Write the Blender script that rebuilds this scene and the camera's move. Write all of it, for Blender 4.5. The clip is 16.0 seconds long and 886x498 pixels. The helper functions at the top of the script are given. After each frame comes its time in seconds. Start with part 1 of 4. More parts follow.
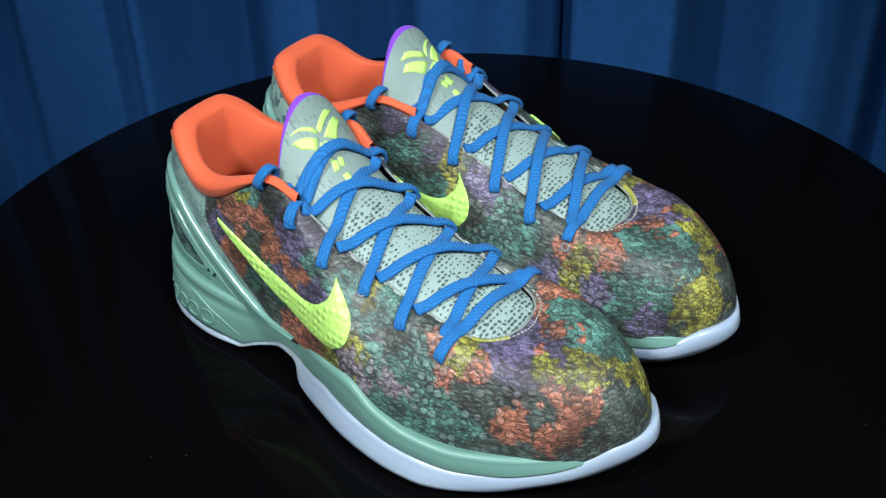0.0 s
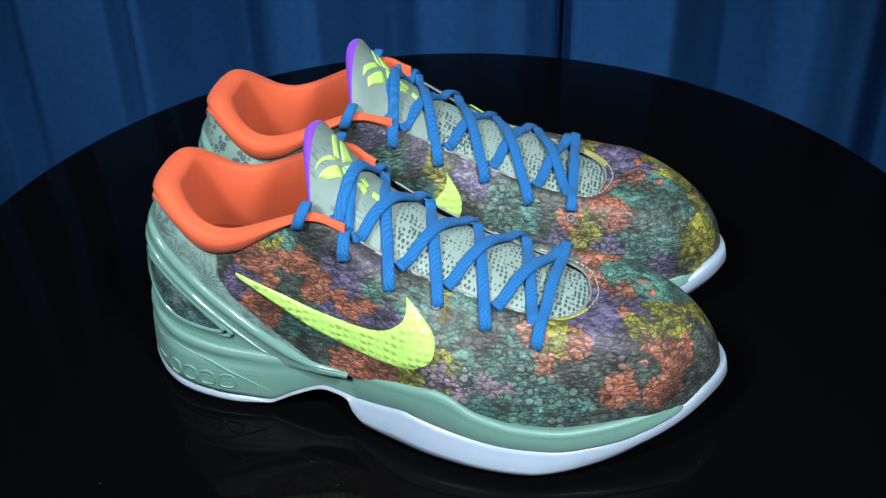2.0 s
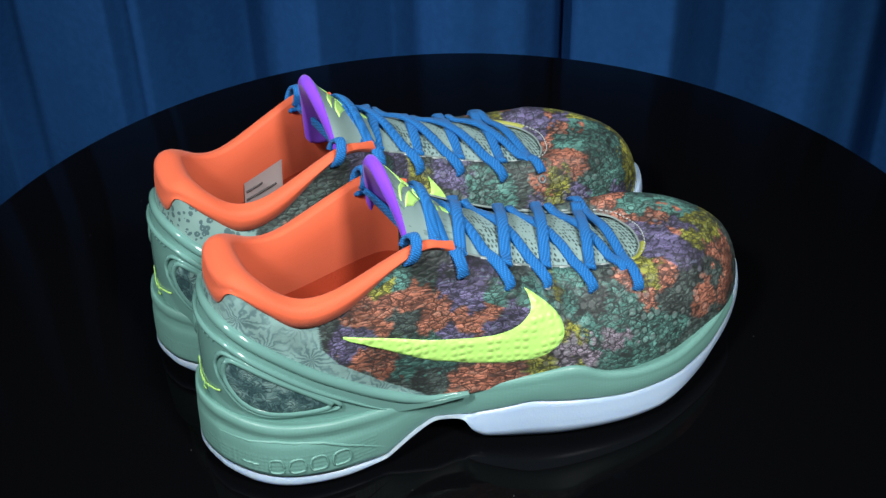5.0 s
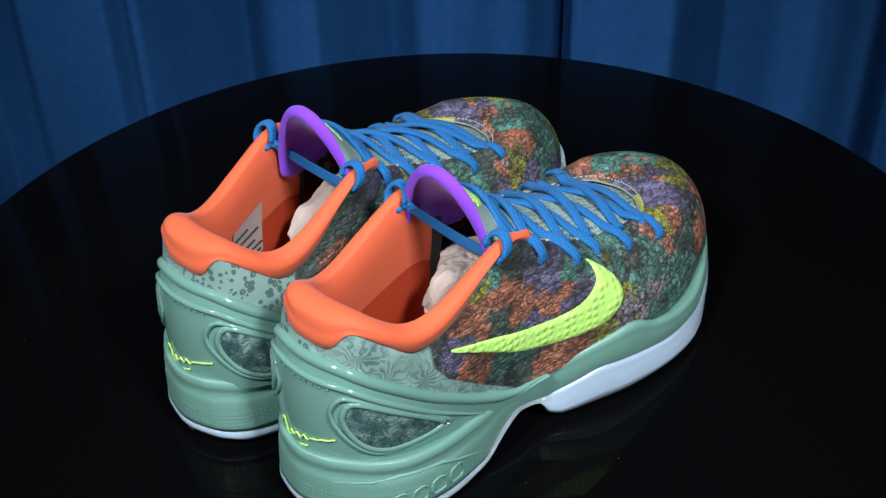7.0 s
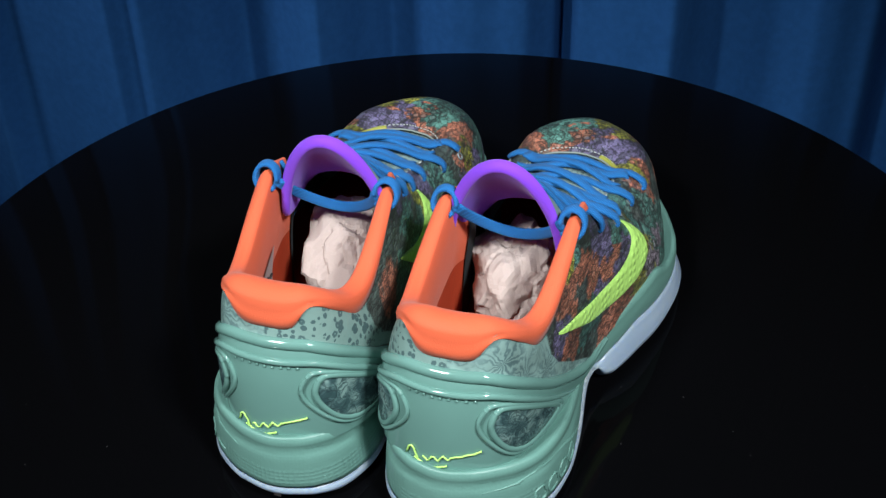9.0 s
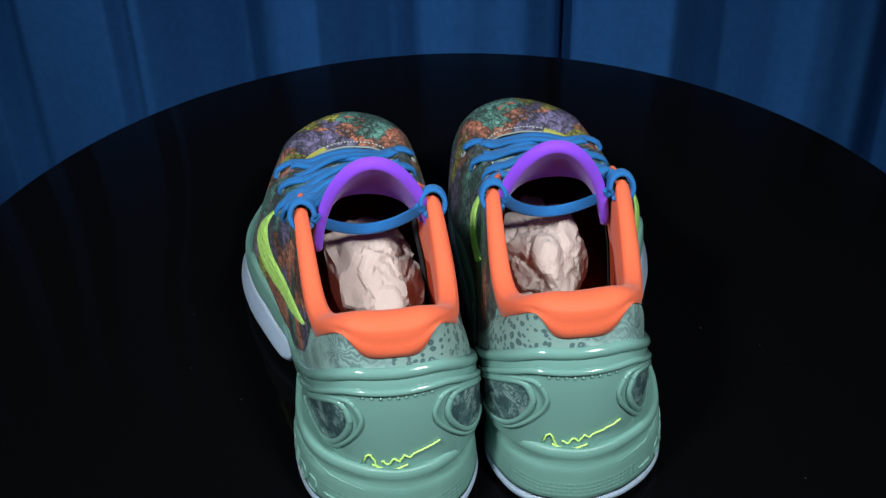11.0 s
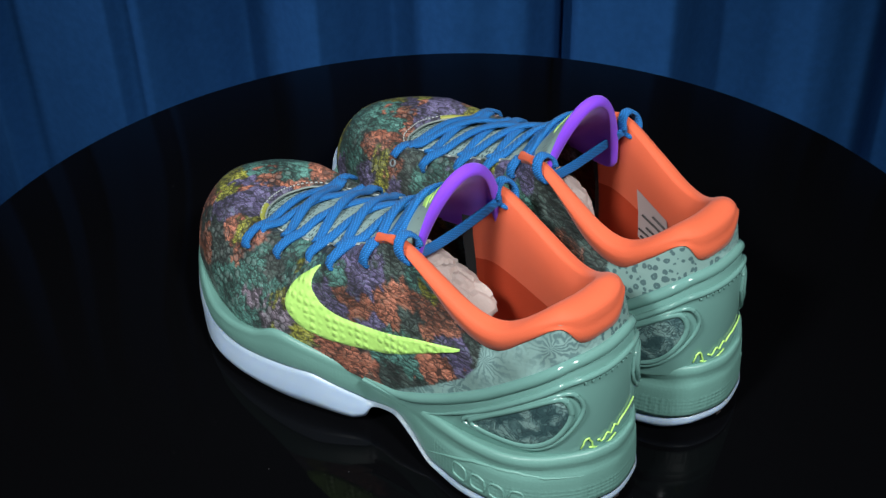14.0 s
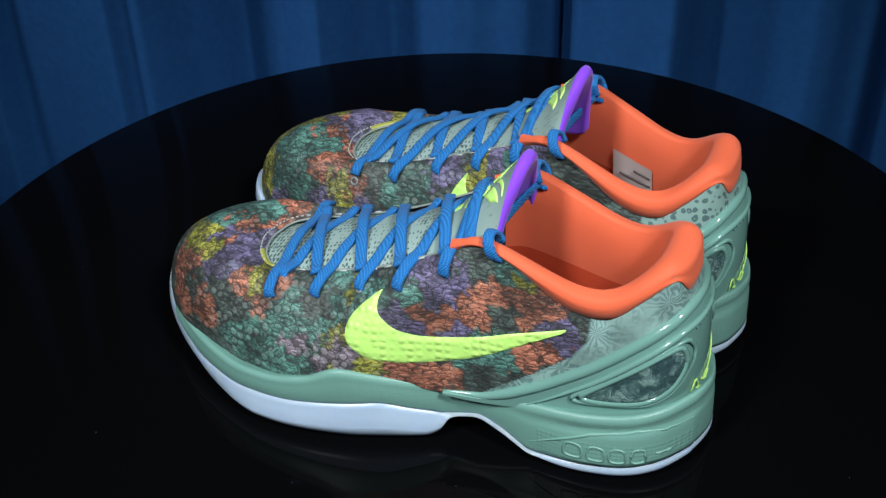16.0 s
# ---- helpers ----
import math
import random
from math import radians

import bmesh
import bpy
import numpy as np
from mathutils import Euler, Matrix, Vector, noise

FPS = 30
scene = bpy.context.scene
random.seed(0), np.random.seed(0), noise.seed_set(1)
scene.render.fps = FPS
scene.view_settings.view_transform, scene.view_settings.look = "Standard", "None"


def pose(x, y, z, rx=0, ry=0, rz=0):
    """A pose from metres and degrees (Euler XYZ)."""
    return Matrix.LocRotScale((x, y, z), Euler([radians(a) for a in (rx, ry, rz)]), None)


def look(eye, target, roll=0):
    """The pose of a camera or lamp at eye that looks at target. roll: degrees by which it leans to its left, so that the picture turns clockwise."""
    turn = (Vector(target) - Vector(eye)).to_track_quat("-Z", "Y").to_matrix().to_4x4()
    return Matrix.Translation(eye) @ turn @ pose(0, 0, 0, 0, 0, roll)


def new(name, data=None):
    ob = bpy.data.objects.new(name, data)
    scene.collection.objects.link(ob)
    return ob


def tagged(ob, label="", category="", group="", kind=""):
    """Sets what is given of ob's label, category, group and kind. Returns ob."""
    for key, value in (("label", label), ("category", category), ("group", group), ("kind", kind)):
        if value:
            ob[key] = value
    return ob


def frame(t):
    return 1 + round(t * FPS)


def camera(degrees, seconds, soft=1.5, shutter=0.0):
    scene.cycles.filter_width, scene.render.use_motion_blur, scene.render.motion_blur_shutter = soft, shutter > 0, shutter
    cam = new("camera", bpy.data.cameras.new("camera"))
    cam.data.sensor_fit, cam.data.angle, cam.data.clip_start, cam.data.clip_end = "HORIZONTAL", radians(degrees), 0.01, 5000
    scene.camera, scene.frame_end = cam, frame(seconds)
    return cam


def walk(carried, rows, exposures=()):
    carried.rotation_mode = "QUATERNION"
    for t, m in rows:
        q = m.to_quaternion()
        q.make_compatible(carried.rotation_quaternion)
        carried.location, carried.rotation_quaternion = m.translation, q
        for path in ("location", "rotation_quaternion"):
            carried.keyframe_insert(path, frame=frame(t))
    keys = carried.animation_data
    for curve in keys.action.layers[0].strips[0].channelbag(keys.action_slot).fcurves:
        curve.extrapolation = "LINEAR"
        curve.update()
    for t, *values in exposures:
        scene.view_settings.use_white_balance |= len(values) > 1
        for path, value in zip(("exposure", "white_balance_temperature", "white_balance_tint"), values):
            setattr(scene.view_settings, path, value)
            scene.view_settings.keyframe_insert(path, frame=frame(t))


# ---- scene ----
TOP = 0.75                       # height of the turntable's surface
RATE = 11.939                    # degrees a second, anticlockwise from above
START = -35.43                   # heading of the pair at the start

# ---- camera: a tripod, it stands still ----
cam = camera(39.46, 16.0, soft=1.4)
EYE = Vector((0.0, -0.490, TOP + 0.4085))
YAW, PITCH, ROLL = radians(-0.419), radians(-36.758), -1.6526
AIM = EYE + Vector((math.sin(YAW) * math.cos(PITCH), math.cos(YAW) * math.cos(PITCH), math.sin(PITCH)))
walk(cam, [(0.0, look(EYE, AIM, ROLL)), (16.0, look(EYE, AIM, ROLL))], exposures=[(0.0, 0.0), (9.0, 0.0), (11.5, -0.15), (16.0, -0.17)])

# ---- world and lights: dark studio corner, two softboxes in front, an added curtain lamp ----
world = bpy.data.worlds.new("studio")
scene.world = world
world.use_nodes = True
world.node_tree.nodes["Background"].inputs[0].default_value = (0.30, 0.38, 0.5, 1)
world.node_tree.nodes["Background"].inputs[1].default_value = 0.02


def softbox(x, y, z, target, size, watts, colour, spread=180.0):
    data = bpy.data.lights.new("softbox_lamp", "AREA")
    data.shape, data.size, data.size_y, data.energy, data.color = "RECTANGLE", size, size, watts, colour
    data.spread = radians(spread)
    ob = new("softbox_lamp", data)
    ob.matrix_world = look((x, y, z), target)
    return ob


softbox(-0.60, -0.76, TOP + 1.12, (0, -0.04, TOP), 0.20, 1.75, (0.97, 0.99, 1.0), 50.0)
softbox(0.52, -0.82, TOP + 1.16, (0, -0.04, TOP), 0.20, 1.95, (0.97, 0.99, 1.0), 50.0)
# unseen lamp added at the left to bring out the curtain's folds
softbox(-1.30, 0.10, TOP + 0.95, (-0.05, 0.62, TOP - 0.12), 0.2, 0.82, (0.95, 0.97, 1.0), 46.0)


# ---- materials ----
def material(name, rough=0.5, metal=0.0, spec=0.5):
    m = bpy.data.materials.new(name)
    m.use_nodes = True
    nt = m.node_tree
    b = nt.nodes["Principled BSDF"]
    b.inputs["Roughness"].default_value, b.inputs["Metallic"].default_value = rough, metal
    b.inputs["Specular IOR Level"].default_value = spec
    return m, nt, b


def node(nt, kind, **values):
    n = nt.nodes.new(kind)
    for key, value in values.items():
        if key in n.inputs:
            n.inputs[key].default_value = value
        else:
            setattr(n, key, value)
    return n


def ramp(nt, source, stops, smooth="LINEAR"):
    n = nt.nodes.new("ShaderNodeValToRGB")
    n.color_ramp.interpolation = smooth
    while len(n.color_ramp.elements) < len(stops):
        n.color_ramp.elements.new(0.5)
    for e, (p, c) in zip(n.color_ramp.elements, stops):
        e.position, e.color = p, (*c, 1) if len(c) == 3 else c
    nt.links.new(source, n.inputs[0])
    return n.outputs[0]


def mix(nt, fac, a, b, blend="MIX"):
    n = nt.nodes.new("ShaderNodeMix")
    n.data_type, n.blend_type = "RGBA", blend
    for sock, value in ((n.inputs[0], fac), (n.inputs[6], a), (n.inputs[7], b)):
        if isinstance(value, bpy.types.NodeSocket):
            nt.links.new(value, sock)
        elif isinstance(value, (int, float)):
            sock.default_value = value
        else:
            sock.default_value = (*value, 1)
    return n.outputs[2]


def calc(nt, op, a, b=0.0):
    n = nt.nodes.new("ShaderNodeMath")
    n.operation = op
    for sock, value in zip(n.inputs, (a, b)):
        if isinstance(value, bpy.types.NodeSocket):
            nt.links.new(value, sock)
        else:
            sock.default_value = value
    return n.outputs[0]


def coords(nt):
    return nt.nodes.new("ShaderNodeTexCoord").outputs["Object"]


def tex(nt, kind, vector, out, **values):
    n = node(nt, kind, **values)
    nt.links.new(vector, n.inputs["Vector"])
    return n.outputs[out]


def bump(nt, b, height, strength, distance, under=None):
    n = node(nt, "ShaderNodeBump", Strength=strength, Distance=distance)
    nt.links.new(height, n.inputs["Height"])
    if under is not None:
        nt.links.new(under, n.inputs["Normal"])
    nt.links.new(n.outputs[0], b.inputs["Normal"])
    return n.outputs[0]


def plain(name, colour, rough=0.5, spec=0.5, grain=1500.0, vary=0.12, relief=0.0002, strength=0.3, sheen=0.0):
    """A nearly plain surface with fine grain and slow stains."""
    m, nt, b = material(name, rough, 0.0, spec)
    v = coords(nt)
    fine = tex(nt, "ShaderNodeTexNoise", v, "Fac", Scale=grain, Detail=2.0)
    slow = tex(nt, "ShaderNodeTexNoise", v, "Fac", Scale=35.0, Detail=3.0)
    c = mix(nt, slow, [k * (1 - vary) for k in colour], [min(1, k * (1 + vary)) for k in colour])
    nt.links.new(c, b.inputs["Base Color"])
    nt.links.new(ramp(nt, slow, [(0.3, (rough * 0.85,) * 3), (0.7, (min(1, rough * 1.15),) * 3)]), b.inputs["Roughness"])
    bump(nt, b, fine, strength, relief)
    if sheen:
        b.inputs["Sheen Weight"].default_value = sheen
    return m


def palm_blades(nt, v, scale):
    """Narrow leaf blades that fan out from scattered hearts; high on a blade, low between."""
    link = nt.links.new
    cell = node(nt, "ShaderNodeTexVoronoi", feature="F1", Scale=scale, Randomness=0.9)
    link(v, cell.inputs["Vector"])
    away = node(nt, "ShaderNodeVectorMath", operation="SUBTRACT")
    link(v, away.inputs[0])
    link(cell.outputs["Position"], away.inputs[1])
    axes = nt.nodes.new("ShaderNodeSeparateXYZ")
    link(away.outputs[0], axes.inputs[0])
    angle = calc(nt, "ARCTAN2", axes.outputs[2], axes.outputs[0])
    rough = tex(nt, "ShaderNodeTexNoise", v, "Fac", Scale=220.0, Detail=2.0)
    tone = nt.nodes.new("ShaderNodeSeparateColor")
    link(cell.outputs["Color"], tone.inputs[0])
    count = calc(nt, "ADD", calc(nt, "MULTIPLY", tone.outputs[0], 5.0), 4.0)
    turn = calc(nt, "ADD", calc(nt, "MULTIPLY", angle, count), calc(nt, "MULTIPLY", rough, 9.0))
    ray = calc(nt, "ABSOLUTE", calc(nt, "SINE", turn))
    return calc(nt, "SUBTRACT", ray, calc(nt, "MULTIPLY", cell.outputs["Distance"], 0.95))


def shell_print(name):
    """Printed scaly upper: colour patches from the mesh, ink cracks, pebbles, and ferns at the heel."""
    m, nt, b = material(name, 0.42, 0.0, 0.5)
    v = coords(nt)
    link = nt.links.new
    patch = node(nt, "ShaderNodeAttribute", attribute_name="print")
    zone = node(nt, "ShaderNodeAttribute", attribute_name="zone")
    zs = nt.nodes.new("ShaderNodeSeparateColor")
    link(zone.outputs["Color"], zs.inputs[0])
    heel, pebble = zs.outputs[0], zs.outputs[1]
    wob = node(nt, "ShaderNodeTexNoise", Scale=160.0, Detail=3.0)
    link(v, wob.inputs["Vector"])
    w = node(nt, "ShaderNodeVectorMath", operation="MULTIPLY_ADD")
    link(wob.outputs["Color"], w.inputs[0])
    w.inputs[1].default_value = (0.0028, 0.0028, 0.0028)
    link(v, w.inputs[2])
    wv = w.outputs[0]
    stretch = node(nt, "ShaderNodeMapping")
    stretch.inputs["Scale"].default_value = (0.75, 1.0, 1.5)
    stretch.inputs["Rotation"].default_value = (0.3, 0.5, 0.4)
    link(wv, stretch.inputs["Vector"])
    sv = stretch.outputs[0]
    cracks = tex(nt, "ShaderNodeTexVoronoi", sv, "Distance", feature="DISTANCE_TO_EDGE", Scale=285.0, Randomness=0.75)
    cells = tex(nt, "ShaderNodeTexVoronoi", sv, "Color", feature="F1", Scale=285.0, Randomness=0.75)
    fine = tex(nt, "ShaderNodeTexVoronoi", wv, "Distance", feature="DISTANCE_TO_EDGE", Scale=520.0)
    scale_d = tex(nt, "ShaderNodeTexVoronoi", v, "Distance", feature="F1", Scale=215.0, Randomness=0.3)
    scale_c = tex(nt, "ShaderNodeTexVoronoi", v, "Color", feature="F1", Scale=215.0, Randomness=0.3)
    grey = node(nt, "ShaderNodeSeparateColor")
    link(cells, grey.inputs[0])
    tone = ramp(nt, grey.outputs[0], [(0.0, (0.72,) * 3), (0.5, (1.12,) * 3), (1.0, (1.5,) * 3)])
    col = mix(nt, 1.0, patch.outputs["Color"], tone, "MULTIPLY")
    worn = tex(nt, "ShaderNodeTexNoise", v, "Fac", Scale=48.0, Detail=5.0)
    col = mix(nt, 1.0, col, ramp(nt, worn, [(0.36, (0.38,) * 3), (0.52, (0.95,) * 3), (0.72, (1.2,) * 3)]), "MULTIPLY")
    gap = node(nt, "ShaderNodeTexNoise", Scale=75.0, Detail=3.0)
    link(v, gap.inputs["Vector"])
    width = ramp(nt, gap.outputs["Fac"], [(0.35, (0.014,) * 3), (0.65, (0.078,) * 3)])
    ink = calc(nt, "LESS_THAN", cracks, width)
    ink2 = calc(nt, "MULTIPLY", calc(nt, "LESS_THAN", fine, 0.055), calc(nt, "GREATER_THAN", gap.outputs["Fac"], 0.47))
    ink = calc(nt, "MAXIMUM", ink, calc(nt, "MULTIPLY", ink2, 0.75))
    # thin broken strokes of dark and pale ink over the patches
    drag = node(nt, "ShaderNodeMapping")
    drag.inputs["Scale"].default_value = (0.55, 1.0, 1.6)
    drag.inputs["Rotation"].default_value = (0.5, 0.7, 0.2)
    link(wv, drag.inputs["Vector"])
    mark = tex(nt, "ShaderNodeTexNoise", drag.outputs[0], "Fac", Scale=330.0, Detail=3.0, Distortion=1.2)
    ink = calc(nt, "MAXIMUM", ink, ramp(nt, mark, [(0.50, (0,) * 3), (0.58, (0.9,) * 3)]))
    col = mix(nt, ramp(nt, mark, [(0.34, (0.45,) * 3), (0.42, (0,) * 3)]), col, mix(nt, 0.5, patch.outputs["Color"], (0.13, 0.25, 0.21)))
    col = mix(nt, calc(nt, "MULTIPLY", ink, 0.85), col, (0.018, 0.020, 0.020))
    # pale rounded pebbles, in some places only
    sg = node(nt, "ShaderNodeSeparateColor")
    link(scale_c, sg.inputs[0])
    pick = calc(nt, "MULTIPLY", calc(nt, "GREATER_THAN", sg.outputs[1], 0.28), pebble)
    spot = calc(nt, "MULTIPLY", ramp(nt, scale_d, [(0.30, (1,) * 3), (0.42, (0,) * 3)]), pick)
    halo = calc(nt, "MULTIPLY", ramp(nt, scale_d, [(0.40, (0,) * 3), (0.46, (1,) * 3), (0.60, (0,) * 3)]), pick)
    col = mix(nt, calc(nt, "MULTIPLY", halo, 0.8), col, (0.015, 0.017, 0.018))
    col = mix(nt, calc(nt, "MULTIPLY", spot, 0.38), col, mix(nt, 0.5, patch.outputs["Color"], (0.30, 0.34, 0.33)))
    # the heel panel: pale ground with dark fronds
    blot = tex(nt, "ShaderNodeTexNoise", wv, "Fac", Scale=75.0, Detail=3.0)
    blade = palm_blades(nt, wv, 46.0)
    frond = ramp(nt, blade, [(0.10, (0.19, 0.31, 0.29)), (0.38, (0.155, 0.26, 0.25)), (0.58, (0.105, 0.185, 0.185)), (0.85, (0.075, 0.14, 0.142))])
    frond = mix(nt, 1.0, frond, ramp(nt, blot, [(0.32, (0.72,) * 3), (0.66, (1.25,) * 3)]), "MULTIPLY")
    fleck = tex(nt, "ShaderNodeTexVoronoi", wv, "Distance", feature="F1", Scale=300.0, Randomness=0.8)
    size = ramp(nt, blot, [(0.36, (0.26,) * 3), (0.60, (0.50,) * 3)])
    dots = calc(nt, "MULTIPLY", calc(nt, "LESS_THAN", fleck, size), calc(nt, "GREATER_THAN", fleck, 0.10))
    spotted = mix(nt, calc(nt, "MULTIPLY", dots, 0.85), mix(nt, blot, (0.13, 0.23, 0.215), (0.21, 0.33, 0.30)), (0.035, 0.075, 0.085))
    frond = mix(nt, zs.outputs[2], frond, spotted)
    col = mix(nt, heel, col, frond)
    link(col, b.inputs["Base Color"])
    dome = ramp(nt, scale_d, [(0.0, (1,) * 3), (0.62, (0,) * 3)], "EASE")
    hh = calc(nt, "ADD", calc(nt, "MULTIPLY", dome, 0.30), calc(nt, "MULTIPLY", ramp(nt, cracks, [(0.0, (0,) * 3), (0.40, (1,) * 3)], "EASE"), 0.45))
    hh = calc(nt, "MULTIPLY", hh, calc(nt, "SUBTRACT", 1.0, calc(nt, "MULTIPLY", heel, 0.85)))
    bump(nt, b, hh, 0.5, 0.0009)
    link(ramp(nt, grey.outputs[1], [(0.0, (0.42,) * 3), (1.0, (0.62,) * 3)]), b.inputs["Roughness"])
    return m


def tongue_cloth(name):
    """Grey-green cloth: holes below, short dark strokes above."""
    m, nt, b = material(name, 0.6, 0.0, 0.4)
    v = coords(nt)
    zone = node(nt, "ShaderNodeAttribute", attribute_name="zone")
    zs = nt.nodes.new("ShaderNodeSeparateColor")
    nt.links.new(zone.outputs["Color"], zs.inputs[0])
    mp = node(nt, "ShaderNodeMapping")
    mp.inputs["Scale"].default_value = (1.0, 0.55, 1.0)
    mp.inputs["Rotation"].default_value = (0.0, 0.35, 0.0)
    nt.links.new(v, mp.inputs["Vector"])
    d = tex(nt, "ShaderNodeTexVoronoi", mp.outputs[0], "Distance", feature="F1", Scale=640.0, Randomness=0.35)
    big = tex(nt, "ShaderNodeTexNoise", v, "Fac", Scale=55.0, Detail=3.0)
    hole = calc(nt, "MULTIPLY", calc(nt, "LESS_THAN", d, ramp(nt, big, [(0.36, (0.24,) * 3), (0.60, (0.46,) * 3)])), zs.outputs[0])
    st = node(nt, "ShaderNodeMapping")
    st.inputs["Scale"].default_value = (1.0, 6.0, 1.0)
    nt.links.new(v, st.inputs["Vector"])
    stroke = tex(nt, "ShaderNodeTexNoise", st.outputs[0], "Fac", Scale=190.0, Detail=2.0)
    sm = calc(nt, "MULTIPLY", calc(nt, "GREATER_THAN", stroke, 0.60), calc(nt, "GREATER_THAN", big, 0.53))
    c = mix(nt, big, (0.16, 0.25, 0.24), (0.25, 0.35, 0.33))
    c = mix(nt, calc(nt, "MULTIPLY", sm, 0.55), c, (0.07, 0.12, 0.12))
    c = mix(nt, calc(nt, "MULTIPLY", zs.outputs[0], 0.6), c, (0.27, 0.39, 0.37))
    c = mix(nt, hole, c, (0.05, 0.085, 0.085))
    nt.links.new(c, b.inputs["Base Color"])
    bump(nt, b, calc(nt, "SUBTRACT", 1.0, hole), 0.6, 0.0008)
    return m


def woven(name, colour, pitch=900.0, rough=0.75, deep=0.0006):
    """A braided or knitted cloth."""
    m, nt, b = material(name, rough, 0.0, 0.3)
    v = coords(nt)
    a = node(nt, "ShaderNodeTexWave", Scale=pitch * 0.16, Distortion=0.6, wave_profile="SIN", bands_direction="DIAGONAL")
    nt.links.new(v, a.inputs["Vector"])
    mp = node(nt, "ShaderNodeMapping")
    mp.inputs["Scale"].default_value = (1, -1, 1)
    nt.links.new(v, mp.inputs["Vector"])
    c2 = node(nt, "ShaderNodeTexWave", Scale=pitch * 0.16, Distortion=0.6, wave_profile="SIN", bands_direction="DIAGONAL")
    nt.links.new(mp.outputs[0], c2.inputs["Vector"])
    h = calc(nt, "MULTIPLY", a.outputs["Fac"], c2.outputs["Fac"])
    slow = tex(nt, "ShaderNodeTexNoise", v, "Fac", Scale=60.0, Detail=2.0)
    c = mix(nt, h, [k * 0.5 for k in colour], [min(1, k * 1.35) for k in colour])
    c = mix(nt, calc(nt, "MULTIPLY", slow, 0.25), c, [k * 0.7 for k in colour])
    nt.links.new(c, b.inputs["Base Color"])
    bump(nt, b, h, 0.6, deep)
    b.inputs["Sheen Weight"].default_value = 0.04
    return m


def scaled_film(name, colour):
    m, nt, b = material(name, 0.38, 0.0, 0.5)
    v = coords(nt)
    d = tex(nt, "ShaderNodeTexVoronoi", v, "Distance", feature="F1", Scale=260.0, Randomness=0.25)
    n = tex(nt, "ShaderNodeTexNoise", v, "Fac", Scale=90.0)
    nt.links.new(mix(nt, n, [k * 0.9 for k in colour], [min(1, k * 1.08) for k in colour]), b.inputs["Base Color"])
    bump(nt, b, ramp(nt, d, [(0.0, (1,) * 3), (0.6, (0,) * 3)], "EASE"), 0.55, 0.0010)
    return m


def window_print(name):
    m, nt, b = material(name, 0.22, 0.0, 0.5)
    v = coords(nt)
    wob = node(nt, "ShaderNodeTexNoise", Scale=120.0, Detail=2.0)
    nt.links.new(v, wob.inputs["Vector"])
    w = node(nt, "ShaderNodeVectorMath", operation="MULTIPLY_ADD")
    nt.links.new(wob.outputs["Color"], w.inputs[0])
    w.inputs[1].default_value = (0.01, 0.01, 0.01)
    nt.links.new(v, w.inputs[2])
    e = tex(nt, "ShaderNodeTexVoronoi", w.outputs[0], "Distance", feature="DISTANCE_TO_EDGE", Scale=260.0)
    k = tex(nt, "ShaderNodeTexNoise", w.outputs[0], "Fac", Scale=140.0, Detail=3.0)
    c = ramp(nt, k, [(0.40, (0.035, 0.075, 0.08)), (0.5, (0.085, 0.16, 0.16)), (0.60, (0.17, 0.28, 0.265))])
    leaf = palm_blades(nt, w.outputs[0], 110.0)
    c = mix(nt, ramp(nt, leaf, [(0.30, (0,) * 3), (0.42, (0.75,) * 3)]), c, (0.03, 0.065, 0.07))
    c = mix(nt, calc(nt, "MULTIPLY", calc(nt, "LESS_THAN", e, 0.05), 0.5), c, (0.018, 0.035, 0.04))
    nt.links.new(c, b.inputs["Base Color"])
    bump(nt, b, k, 0.3, 0.0005)
    return m


def velvet(name):
    m, nt, b = material(name, 0.95, 0.0, 0.04)
    v = coords(nt)
    n = tex(nt, "ShaderNodeTexNoise", v, "Fac", Scale=130.0, Detail=5.0)
    slow = tex(nt, "ShaderNodeTexNoise", v, "Fac", Scale=9.0, Detail=3.0)
    mp = node(nt, "ShaderNodeMapping")
    mp.inputs["Scale"].default_value = (1, 1, 0.06)
    nt.links.new(v, mp.inputs["Vector"])
    streak = tex(nt, "ShaderNodeTexNoise", mp.outputs[0], "Fac", Scale=140.0, Detail=3.0)
    c = mix(nt, slow, (0.013, 0.066, 0.210), (0.020, 0.096, 0.285))
    c = mix(nt, calc(nt, "MULTIPLY", streak, 0.35), c, (0.011, 0.055, 0.17))
    c = mix(nt, ramp(nt, n, [(0.38, (0,) * 3), (0.66, (0.16,) * 3)]), c, (0.030, 0.14, 0.40))
    nt.links.new(c, b.inputs["Base Color"])
    b.inputs["Sheen Weight"].default_value = 0.03
    b.inputs["Sheen Roughness"].default_value = 0.5
    b.inputs["Sheen Tint"].default_value = (0.15, 0.4, 0.9, 1)
    bump(nt, b, n, 0.2, 0.0008)
    return m


def acrylic(name):
    """Black glossy sheet with faint wiping marks and dust."""
    m, nt, b = material(name, 0.05, 0.0, 0.06)
    v = coords(nt)
    n = tex(nt, "ShaderNodeTexNoise", v, "Fac", Scale=14.0, Detail=5.0)
    nt.links.new(ramp(nt, n, [(0.35, (0.035,) * 3), (0.75, (0.11,) * 3)]), b.inputs["Roughness"])
    d = tex(nt, "ShaderNodeTexVoronoi", v, "Distance", feature="F1", Scale=70.0)
    dust = calc(nt, "LESS_THAN", d, 0.022)
    nt.links.new(mix(nt, dust, (0.0016, 0.0017, 0.0021), (0.03, 0.03, 0.033)), b.inputs["Base Color"])
    return m


